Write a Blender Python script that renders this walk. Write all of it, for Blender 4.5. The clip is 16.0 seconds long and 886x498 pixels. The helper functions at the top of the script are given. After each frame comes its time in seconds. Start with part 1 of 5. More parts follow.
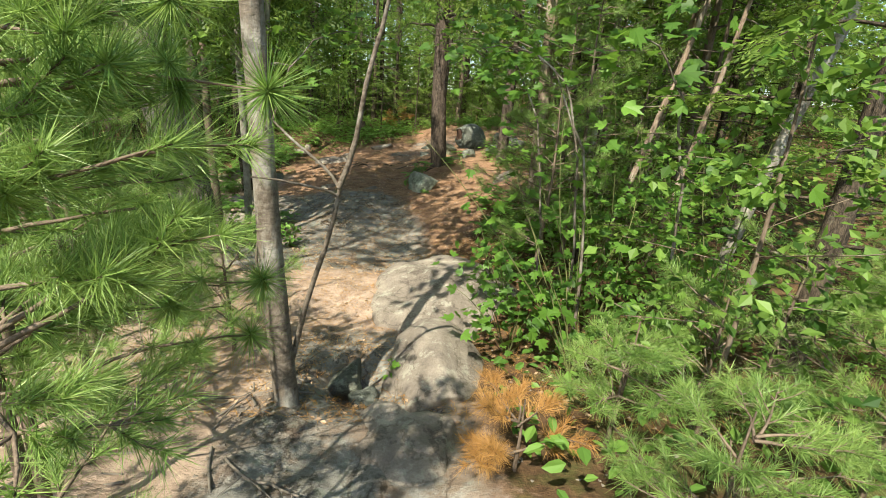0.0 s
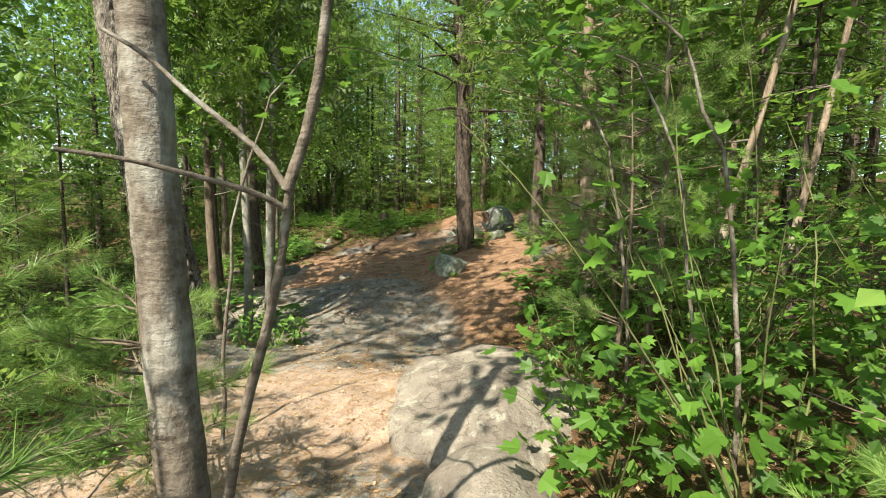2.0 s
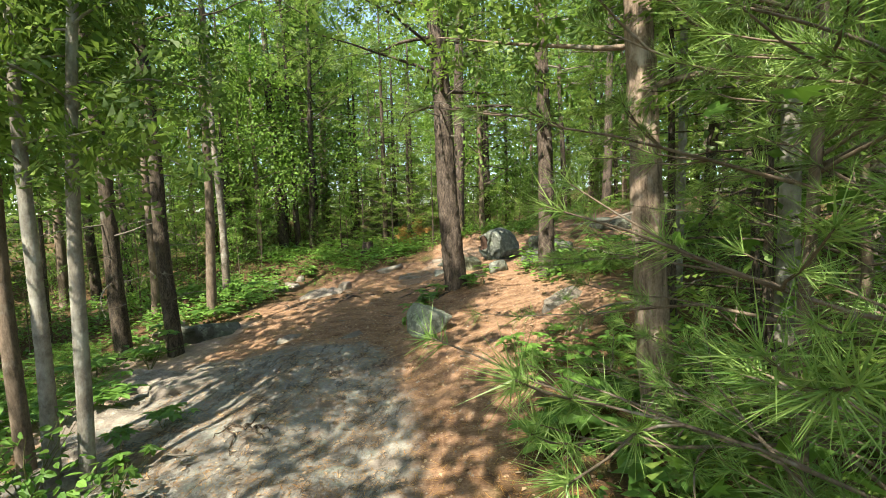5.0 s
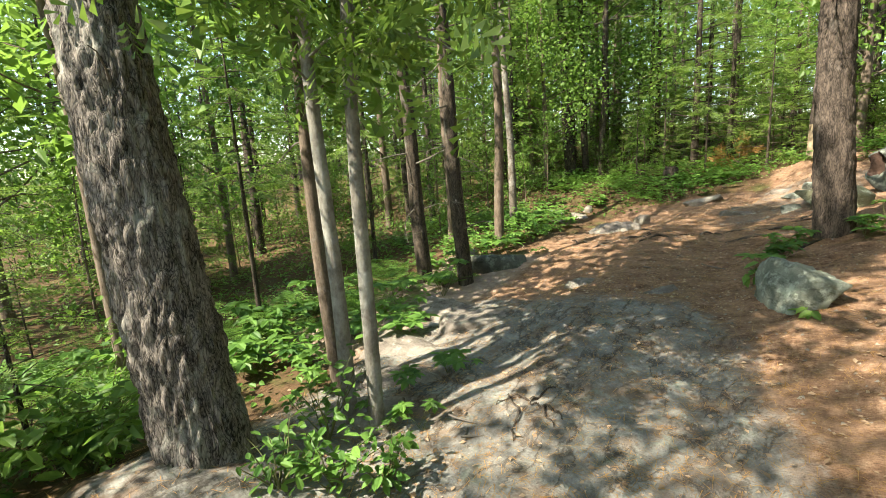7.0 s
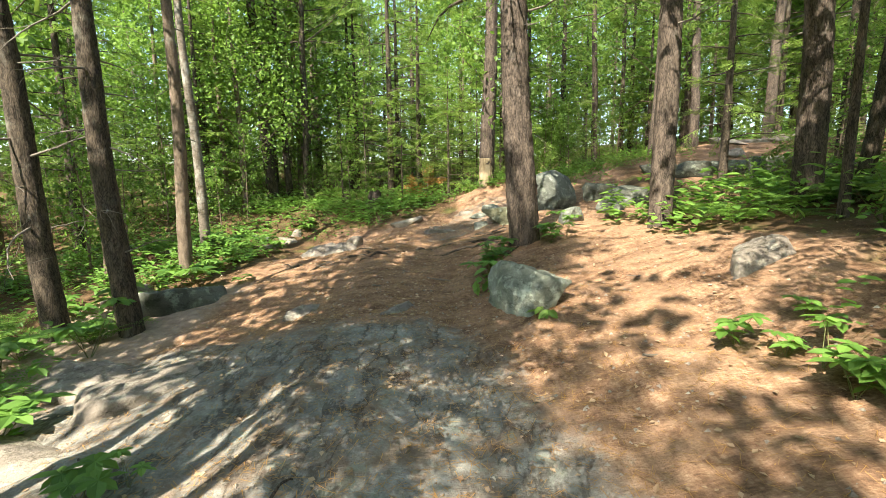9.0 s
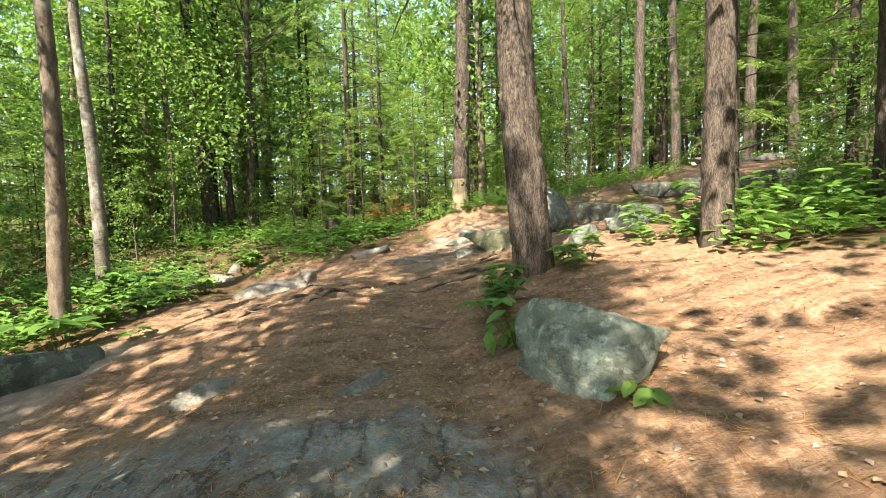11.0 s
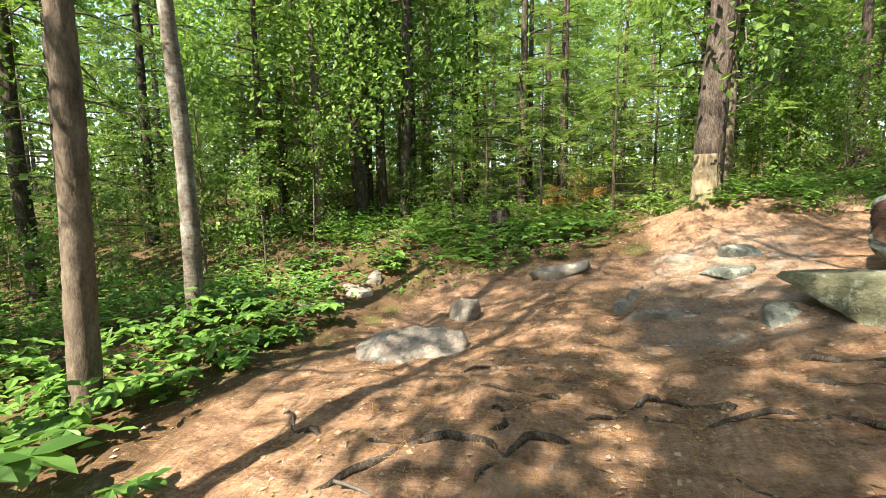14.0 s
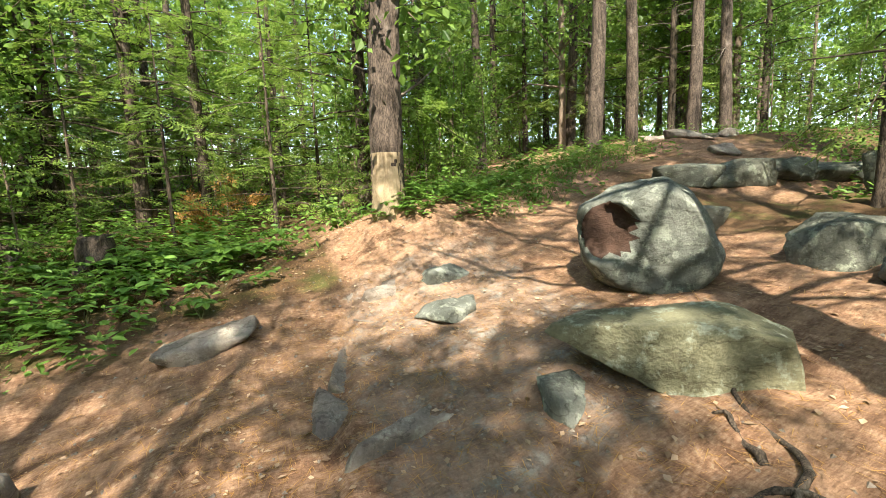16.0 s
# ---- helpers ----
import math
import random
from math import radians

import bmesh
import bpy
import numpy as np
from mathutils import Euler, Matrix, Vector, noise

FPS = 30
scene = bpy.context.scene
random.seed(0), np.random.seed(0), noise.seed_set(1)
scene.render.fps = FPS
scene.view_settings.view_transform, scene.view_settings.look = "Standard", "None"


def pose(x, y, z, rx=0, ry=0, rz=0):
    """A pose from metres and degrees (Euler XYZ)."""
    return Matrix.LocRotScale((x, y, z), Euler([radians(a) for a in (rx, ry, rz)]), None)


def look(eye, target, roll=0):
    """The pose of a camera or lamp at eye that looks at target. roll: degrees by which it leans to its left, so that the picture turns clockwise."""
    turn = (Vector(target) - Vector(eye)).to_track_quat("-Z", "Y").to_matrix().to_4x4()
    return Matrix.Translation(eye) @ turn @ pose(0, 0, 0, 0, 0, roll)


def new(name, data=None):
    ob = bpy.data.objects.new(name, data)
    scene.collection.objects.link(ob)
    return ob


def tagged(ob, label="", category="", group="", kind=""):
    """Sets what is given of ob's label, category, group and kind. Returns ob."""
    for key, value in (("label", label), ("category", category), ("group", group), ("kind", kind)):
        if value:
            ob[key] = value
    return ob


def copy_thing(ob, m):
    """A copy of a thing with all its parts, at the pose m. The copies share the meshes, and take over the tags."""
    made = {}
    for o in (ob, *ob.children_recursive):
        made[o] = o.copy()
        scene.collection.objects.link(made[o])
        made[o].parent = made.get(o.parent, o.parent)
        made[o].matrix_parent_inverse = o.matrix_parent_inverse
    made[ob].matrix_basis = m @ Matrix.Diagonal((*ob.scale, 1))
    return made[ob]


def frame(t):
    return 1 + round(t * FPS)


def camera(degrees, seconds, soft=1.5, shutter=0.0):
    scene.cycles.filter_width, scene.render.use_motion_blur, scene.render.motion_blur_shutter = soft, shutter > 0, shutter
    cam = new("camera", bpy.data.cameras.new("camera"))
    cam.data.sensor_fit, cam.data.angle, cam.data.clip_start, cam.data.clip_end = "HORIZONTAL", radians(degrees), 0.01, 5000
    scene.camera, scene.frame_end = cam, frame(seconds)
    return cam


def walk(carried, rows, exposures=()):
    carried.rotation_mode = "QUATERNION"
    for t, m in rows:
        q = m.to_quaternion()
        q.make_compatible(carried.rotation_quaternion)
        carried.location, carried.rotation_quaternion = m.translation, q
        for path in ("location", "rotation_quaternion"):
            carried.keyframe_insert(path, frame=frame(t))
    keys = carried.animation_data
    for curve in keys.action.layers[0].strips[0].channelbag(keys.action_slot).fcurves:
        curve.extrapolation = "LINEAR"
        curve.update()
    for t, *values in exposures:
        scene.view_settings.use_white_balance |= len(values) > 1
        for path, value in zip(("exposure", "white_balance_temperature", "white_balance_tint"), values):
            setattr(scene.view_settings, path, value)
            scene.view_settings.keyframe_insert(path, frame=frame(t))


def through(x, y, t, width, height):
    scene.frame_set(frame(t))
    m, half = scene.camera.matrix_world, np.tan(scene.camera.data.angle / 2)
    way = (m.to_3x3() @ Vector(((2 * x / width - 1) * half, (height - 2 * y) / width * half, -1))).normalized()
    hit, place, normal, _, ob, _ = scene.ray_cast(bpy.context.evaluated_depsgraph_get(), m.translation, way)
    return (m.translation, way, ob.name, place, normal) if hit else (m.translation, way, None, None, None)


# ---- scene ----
cam = camera(88.7, 16.0, 0.95)
PATH = [
    (0, (0.073, -0.083, 2.274), (0.099, 1.825, 1.676), 5.1),
    (0.5, (0.162, 0.029, 2.108), (0.11, 1.973, 1.637), 5.0),
    (1, (0.175, 0.353, 1.935), (0.089, 2.321, 1.589), 4.2),
    (1.5, (-0.007, 0.812, 1.779), (-0.088, 2.796, 1.546), 2.4),
    (2, (-0.025, 1.322, 1.742), (-0.141, 3.309, 1.544), 1.4),
    (2.5, (-0.033, 1.754, 1.725), (-0.183, 3.737, 1.513), 1.6),
    (3, (-0.074, 2.183, 1.674), (-0.186, 4.178, 1.586), -0.9),
    (3.2, (-0.051, 2.332, 1.642), (-0.163, 4.328, 1.609), -1.8),
    (5.3, (0.432, 4.901, 1.908), (0.251, 6.887, 1.754), -1.5),
    (5.5, (0.388, 5.038, 1.91), (0.106, 7.009, 1.725), -1.0),
    (6, (0.249, 5.424, 1.873), (-0.449, 7.281, 1.615), 0.2),
    (6.5, (0.02, 5.747, 1.85), (-1.066, 7.391, 1.507), -0.1),
    (7, (-0.432, 6.065, 1.817), (-1.678, 7.584, 1.443), -3.5),
    (7.5, (-0.684, 6.313, 1.813), (-1.934, 7.825, 1.429), -4.8),
    (8, (-0.906, 6.563, 1.583), (-1.814, 8.302, 1.193), -2.8),
    (8.5, (-1.115, 6.885, 1.423), (-1.594, 8.8, 1.097), -2.7),
    (9, (-1.162, 7.318, 1.363), (-1.247, 9.297, 1.088), -0.7),
    (9.2, (-1.195, 7.522, 1.331), (-1.126, 9.506, 1.087), 0.2),
    (11.3, (-1.553, 9.695, 1.062), (-1.473, 11.689, 0.938), -1.8),
    (11.5, (-1.597, 9.953, 1.103), (-1.631, 11.948, 0.972), -1.0),
    (12, (-1.801, 10.607, 1.144), (-2.073, 12.583, 1.001), 0.5),
    (12.5, (-2.069, 11.166, 1.331), (-2.525, 13.1, 1.103), -1.1),
    (13, (-2.186, 11.773, 1.454), (-2.789, 13.666, 1.225), -1.5),
    (13.5, (-2.328, 12.347, 1.484), (-3.025, 14.208, 1.254), -0.7),
    (14, (-2.496, 13.092, 1.535), (-3.073, 14.993, 1.3), -0.3),
    (14.5, (-2.551, 13.862, 1.617), (-2.835, 15.83, 1.407), -0.1),
    (15, (-2.647, 14.508, 1.675), (-2.513, 16.493, 1.467), -1.2),
    (15.5, (-2.608, 15.148, 1.67), (-2.141, 17.077, 1.422), -2.9),
    (16, (-2.413, 15.776, 1.694), (-1.605, 17.585, 1.427), -2.2),
]
walk(cam, [(t, look(eye, target, roll)) for t, eye, target, roll in PATH], [(0, 1.35, 7000, 4), (3, 1.65, 7000, 4), (6, 1.9, 7000, 6), (9, 2.15, 7000, 6), (12, 2.3, 7000, 8), (13.5, 2.15, 7000, 8), (14.5, 2.15, 7000, 8), (16, 2.05, 7000, 8)])

# ---- world and sun ----
SUN_FROM = Vector((-0.36, -0.70, 0.92)).normalized()
world = bpy.data.worlds.new("sky")
scene.world = world
world.use_nodes = True
wn = world.node_tree.nodes
sky = wn.new("ShaderNodeTexSky")
sky.sky_type, sky.sun_disc = "NISHITA", False
sky.sun_elevation, sky.sun_rotation = math.asin(SUN_FROM.z), math.atan2(SUN_FROM.x, SUN_FROM.y)
wn["Background"].inputs[1].default_value = 0.13
world.node_tree.links.new(sky.outputs[0], wn["Background"].inputs[0])
sun = new("sun", bpy.data.lights.new("sun", "SUN"))
sun.data.energy, sun.data.angle, sun.data.color = 4.4, radians(0.6), (1, 0.94, 0.84)
sun.matrix_world = look(SUN_FROM * 60, (0, 0, 0))

# ---- noise and mesh helpers ----
RNG = np.random.default_rng(7)
LATTICE = np.random.default_rng(3).random(4096)


def vnoise(p, scale=1.0, seed=0):
    """Smooth value noise, 0 to 1, for an (n, 3) array."""
    p = np.asarray(p, float) * scale + 100.37 + seed * 17.13
    i = np.floor(p).astype(np.int64)
    f = p - i
    f = f * f * (3 - 2 * f)
    out = 0
    for a in (0, 1):
        for b in (0, 1):
            for c in (0, 1):
                h = ((i[:, 0] + a) * 73856093 ^ (i[:, 1] + b) * 19349663 ^ (i[:, 2] + c) * 83492791) & 4095
                w = (f[:, 0] if a else 1 - f[:, 0]) * (f[:, 1] if b else 1 - f[:, 1]) * (f[:, 2] if c else 1 - f[:, 2])
                out = out + w * LATTICE[h]
    return out


def fbm(p, scale=1.0, seed=0, octaves=3):
    out, amp = 0, 0.5
    for o in range(octaves):
        out = out + amp * vnoise(p, scale * 2 ** o, seed + o)
        amp /= 2
    return out / (1 - 0.5 ** octaves)


def mesh_of(name, verts, faces, smooth=True):
    """A mesh from arrays; faces is an (m, 3) or (m, 4) array or a list of such."""
    me = bpy.data.meshes.new(name)
    groups = faces if isinstance(faces, list) else [faces]
    groups = [np.asarray(g, np.int32) for g in groups if len(g)]
    me.vertices.add(len(verts))
    me.vertices.foreach_set("co", np.asarray(verts, np.float32).ravel())
    loops = np.concatenate([g.ravel() for g in groups])
    sizes = np.concatenate([np.full(len(g), g.shape[1], np.int32) for g in groups])
    me.loops.add(len(loops))
    me.loops.foreach_set("vertex_index", loops)
    me.polygons.add(len(sizes))
    me.polygons.foreach_set("loop_start", np.concatenate([[0], np.cumsum(sizes)[:-1]]).astype(np.int32))
    me.polygons.foreach_set("use_smooth", np.full(len(sizes), smooth))
    me.update(calc_edges=True)
    me.validate()
    return me


class Soup:
    """Gathers pieces into one mesh."""

    def __init__(self):
        self.v, self.t, self.q, self.n = [], [], [], 0

    def add(self, verts, tris=(), quads=()):
        self.v.append(np.asarray(verts, float))
        if len(tris):
            self.t.append(np.asarray(tris) + self.n)
        if len(quads):
            self.q.append(np.asarray(quads) + self.n)
        self.n += len(verts)

    def scatter(self, verts, tris, places, frames, sizes):
        """Copies of one template: frames is (k, 3, 3) with columns side, along, up."""
        verts, tris, places, sizes = np.asarray(verts, float), np.asarray(tris), np.asarray(places, float), np.asarray(sizes, float)
        k = len(places)
        w = np.einsum("kij,nj->kni", frames, verts) * sizes[:, None, None] + places[:, None, :]
        idx = tris[None] + (np.arange(k) * len(verts))[:, None, None]
        self.add(w.reshape(-1, 3), tris=idx.reshape(-1, 3))

    def mesh(self, name, smooth=True):
        g = []
        if self.t:
            g.append(np.concatenate(self.t))
        if self.q:
            g.append(np.concatenate(self.q))
        return mesh_of(name, np.concatenate(self.v), g, smooth)


def frames_of(along, up):
    """(k, 3, 3) turning frames from directions."""
    along = along / (np.linalg.norm(along, axis=1, keepdims=True) + 1e-9)
    side = np.cross(along, up)
    side /= np.linalg.norm(side, axis=1, keepdims=True) + 1e-9
    top = np.cross(side, along)
    return np.stack([side, along, top], axis=2)


def unit(k, rng=RNG):
    v = rng.normal(size=(k, 3))
    return v / np.linalg.norm(v, axis=1, keepdims=True)


def sweep(soup, path, radii, sides=10, rough=0.0, ridge=0.0, seed=0, flare=0.0):
    """A tapered tube along a path, with a rough skin; flare spreads the foot with roots."""
    path, radii = np.asarray(path, float), np.asarray(radii, float)
    n = len(path)
    tang = np.gradient(path, axis=0)
    tang /= np.linalg.norm(tang, axis=1, keepdims=True) + 1e-9
    ref = np.array([1.0, 0.02, 0]) if abs(tang[:, 0]).mean() < 0.8 else np.array([0, 0.02, 1.0])
    a = np.cross(tang, ref)
    a /= np.linalg.norm(a, axis=1, keepdims=True) + 1e-9
    b = np.cross(tang, a)
    ang = np.linspace(0, 2 * math.pi, sides, endpoint=False)
    ring = np.cos(ang)[None, :, None] * a[:, None] + np.sin(ang)[None, :, None] * b[:, None]
    r = np.repeat(radii[:, None], sides, 1)
    flat = (path[:, None] + ring * radii[:, None, None]).reshape(-1, 3)
    if rough:
        r = r * (1 + rough * (fbm(flat, 5, seed) - 0.5).reshape(n, sides) * 2)
    if ridge:
        warped = flat.copy()
        warped[:, 2] *= 0.22
        rid = np.abs(vnoise(warped, 30, seed + 5) - 0.5) * 2
        rid2 = np.abs(vnoise(warped * [1, 1, 1.6], 60, seed + 9) - 0.5) * 2
        r = r + ridge * (np.minimum(rid, 0.6) + 0.4 * rid2 - 0.5).reshape(n, sides)
    if flare:
        h = np.linspace(0, np.linalg.norm(path[-1] - path[0]), n)
        lobes = 0.5 + 0.5 * np.cos(ang * 5 + seed) ** 2 + 0.3 * np.cos(ang * 3 + 1.3 * seed)
        r = r + flare * np.exp(-h / 0.16)[:, None] * lobes[None]
    v = path[:, None] + ring * r[:, :, None]
    i = np.arange(n - 1)[:, None] * sides + np.arange(sides)[None]
    j = np.arange(n - 1)[:, None] * sides + (np.arange(sides)[None] + 1) % sides
    soup.add(v.reshape(-1, 3), quads=np.stack([i, j, j + sides, i + sides], 2).reshape(-1, 4))


def bend(start, direction, length, n=7, droop=0.0, wobble=0.06, rng=RNG):
    """A crooked branch line."""
    d = np.asarray(direction, float)
    d = d / np.linalg.norm(d)
    pts = [np.asarray(start, float)]
    for k in range(n - 1):
        d = d + rng.normal(size=3) * wobble
        d[2] -= droop / (n - 1)
        d = d / np.linalg.norm(d)
        pts.append(pts[-1] + d * length / (n - 1))
    return np.array(pts)


def thing(name, label, category, place=(0, 0, 0), group="", kind=""):
    ob = new(name)
    ob.empty_display_size = 0.1
    ob.location = place
    return tagged(ob, label, category, group, kind)


def part(name, me, material, parent, label=""):
    ob = new(name, me)
    me.materials.clear()
    me.materials.append(material)
    ob.parent = parent
    return tagged(ob, label)


def solo(name, me, material, label, category, place=(0, 0, 0), group="", kind=""):
    ob = new(name, me)
    me.materials.append(material)
    ob.location = place
    return tagged(ob, label, category, group, kind)


# ---- materials ----
def nodes_of(name):
    m = bpy.data.materials.new(name)
    m.use_nodes = True
    nt = m.node_tree
    return m, nt, nt.nodes["Principled BSDF"], nt.nodes["Material Output"]


def node(nt, kind, **vals):
    n = nt.nodes.new("ShaderNode" + kind)
    for k, v in vals.items():
        key = int(k[1:]) if k[0] == "i" and k[1:].isdigit() else k
        if isinstance(key, int):
            n.inputs[key].default_value = v
        else:
            n.inputs[k].default_value = v
    return n


def tex(nt, scale, stretch=(1, 1, 1), detail=4.0, rough=0.6, kind="TexNoise", coords="Object"):
    co = nt.nodes.new("ShaderNodeTexCoord")
    mp = nt.nodes.new("ShaderNodeMapping")
    mp.inputs["Scale"].default_value = stretch
    nt.links.new(co.outputs[coords], mp.inputs[0])
    n = nt.nodes.new("ShaderNode" + kind)
    n.inputs["Scale"].default_value = scale
    if kind == "TexNoise":
        n.inputs["Detail"].default_value, n.inputs["Roughness"].default_value = detail, rough
    nt.links.new(mp.outputs[0], n.inputs["Vector"])
    return n.outputs[0]


def ramp(nt, fac, stops):
    r = nt.nodes.new("ShaderNodeValToRGB")
    els = r.color_ramp.elements
    while len(els) < len(stops):
        els.new(0.5)
    for e, (p, c) in zip(els, stops):
        e.position, e.color = p, (*c, 1) if len(c) == 3 else c
    nt.links.new(fac, r.inputs[0])
    return r.outputs[0]


def blend(nt, fac, a, b, mode="MIX"):
    m = nt.nodes.new("ShaderNodeMix")
    m.data_type, m.blend_type = "RGBA", mode
    for s, v in ((m.inputs[0], fac), (m.inputs[6], a), (m.inputs[7], b)):
        if hasattr(v, "links"):
            nt.links.new(v, s)
        else:
            s.default_value = v if isinstance(v, float) else (*v, 1)
    return m.outputs[2]


def sums(nt, op, a, b):
    m = nt.nodes.new("ShaderNodeMath")
    m.operation = op
    m.use_clamp = op in ("ADD", "SUBTRACT")
    for s, v in ((m.inputs[0], a), (m.inputs[1], b)):
        if hasattr(v, "links"):
            nt.links.new(v, s)
        else:
            s.default_value = v
    return m.outputs[0]


def relief(nt, bsdf, height, strength=0.5, distance=0.01):
    b = nt.nodes.new("ShaderNodeBump")
    b.inputs["Strength"].default_value, b.inputs["Distance"].default_value = strength, distance
    nt.links.new(height, b.inputs["Height"])
    nt.links.new(b.outputs[0], bsdf.inputs["Normal"])


def leaf_material(name, dark, light, through=0.45, rough=0.5):
    m, nt, p, out = nodes_of(name)
    geo, info = nt.nodes.new("ShaderNodeNewGeometry"), nt.nodes.new("ShaderNodeObjectInfo")
    k = sums(nt, "ADD", sums(nt, "MULTIPLY", geo.outputs["Random Per Island"], 0.65), sums(nt, "MULTIPLY", info.outputs["Random"], 0.3))
    big = tex(nt, 0.9, detail=1)
    k = sums(nt, "ADD", k, sums(nt, "MULTIPLY", sums(nt, "SUBTRACT", big, 0.4), 0.9))
    col = ramp(nt, k, [(0.1, dark), (0.95, light)])
    nt.links.new(col, p.inputs["Base Color"])
    p.inputs["Roughness"].default_value = rough
    p.inputs["Specular IOR Level"].default_value = 0.35
    tr = nt.nodes.new("ShaderNodeBsdfTranslucent")
    nt.links.new(blend(nt, 0.3, col, (0.28, 0.45, 0.06)), tr.inputs[0])
    mx = nt.nodes.new("ShaderNodeMixShader")
    mx.inputs[0].default_value = through
    nt.links.new(p.outputs[0], mx.inputs[1])
    nt.links.new(tr.outputs[0], mx.inputs[2])
    nt.links.new(mx.outputs[0], out.inputs[0])
    return m


def bark_material(name, groove, ridge, patch, scale=9.0, flat=0.25, lichen=0.35, plates=0.0):
    m, nt, p, out = nodes_of(name)
    long = tex(nt, scale, (1, 1, flat), 6, 0.65)
    fine = tex(nt, scale * 5, (1, 1, 0.45), 4, 0.7)
    h = sums(nt, "ADD", sums(nt, "MULTIPLY", long, 0.65), sums(nt, "MULTIPLY", fine, 0.35))
    if plates:
        # furrows between long plates of bark, bent by noise
        co, mp, vo = (nt.nodes.new("ShaderNode" + k) for k in ("TexCoord", "Mapping", "TexVoronoi"))
        mp.inputs["Scale"].default_value = (1, 1, 0.2)
        nt.links.new(co.outputs["Object"], mp.inputs[0])
        wob = nt.nodes.new("ShaderNodeTexNoise")
        wob.inputs["Scale"].default_value = 14
        nt.links.new(mp.outputs[0], wob.inputs["Vector"])
        vec = nt.nodes.new("ShaderNodeVectorMath")
        vec.operation = "MULTIPLY_ADD"
        vec.inputs[1].default_value = (0.16, 0.16, 0.16)
        nt.links.new(wob.outputs["Color"], vec.inputs[0])
        nt.links.new(mp.outputs[0], vec.inputs[2])
        vo.feature = "DISTANCE_TO_EDGE"
        vo.inputs["Scale"].default_value = plates
        nt.links.new(vec.outputs[0], vo.inputs["Vector"])
        ed = ramp(nt, vo.outputs["Distance"], [(0.0, (0, 0, 0)), (0.22, (1, 1, 1))])
        h = sums(nt, "ADD", sums(nt, "MULTIPLY", h, 0.78), sums(nt, "MULTIPLY", ed, 0.14))
    col = ramp(nt, h, [(0.36, groove), (0.62, ridge)])
    spots = ramp(nt, tex(nt, 3.3, (1, 1, 0.6), 5, 0.7), [(0.62 - lichen * 0.25, (0, 0, 0)), (0.74 - lichen * 0.2, (1, 1, 1))])
    col = blend(nt, sums(nt, "MULTIPLY", spots, 0.75), col, patch)
    nt.links.new(col, p.inputs["Base Color"])
    p.inputs["Roughness"].default_value = 0.9
    p.inputs["Specular IOR Level"].default_value = 0.2
    relief(nt, p, h, 0.9, 0.02)
    return m


def rock_material(name, dark, light, lichen, amount=0.5):
    m, nt, p, out = nodes_of(name)
    coarse = tex(nt, 2.2, (1, 1, 1), 6, 0.62, coords="Object")
    grain = tex(nt, 55, (1, 1, 1), 3, 0.7)
    col = blend(nt, ramp(nt, coarse, [(0.35, (0, 0, 0)), (0.65, (1, 1, 1))]), dark, light)
    col = blend(nt, 0.45, col, ramp(nt, grain, [(0.3, (0.35, 0.35, 0.35)), (0.7, (1, 1, 1))]), "MULTIPLY")
    seam = ramp(nt, tex(nt, 1.7, (1, 1, 2.4), 7, 0.6), [(0.485, (1, 1, 1)), (0.498, (0.3, 0.28, 0.25)), (0.506, (0.3, 0.28, 0.25)), (0.52, (1, 1, 1))])
    col = blend(nt, 0.5, col, seam, "MULTIPLY")
    spots = ramp(nt, tex(nt, 6.5, (1, 1, 1), 7, 0.72), [(0.6 - 0.18 * amount, (0, 0, 0)), (0.68 - 0.16 * amount, (1, 1, 1))])
    col = blend(nt, sums(nt, "MULTIPLY", spots, 0.7), col, lichen)
    nt.links.new(col, p.inputs["Base Color"])
    p.inputs["Roughness"].default_value = 0.88
    p.inputs["Specular IOR Level"].default_value = 0.25
    fine = tex(nt, 14, (1, 1, 1), 6, 0.75)
    relief(nt, p, sums(nt, "ADD", sums(nt, "MULTIPLY", coarse, 0.5), sums(nt, "ADD", sums(nt, "MULTIPLY", fine, 0.35), sums(nt, "MULTIPLY", grain, 0.12))), 1.0, 0.06)
    return m


def plain_material(name, a, b, scale=30, rough=0.85, bump=0.4):
    m, nt, p, out = nodes_of(name)
    n = tex(nt, scale, (1, 1, 1), 5, 0.65)
    info = nt.nodes.new("ShaderNodeNewGeometry")
    k = sums(nt, "ADD", sums(nt, "MULTIPLY", n, 0.6), sums(nt, "MULTIPLY", info.outputs["Random Per Island"], 0.4))
    nt.links.new(ramp(nt, k, [(0.25, a), (0.75, b)]), p.inputs["Base Color"])
    p.inputs["Roughness"].default_value = rough
    relief(nt, p, n, bump, 0.01)
    return m


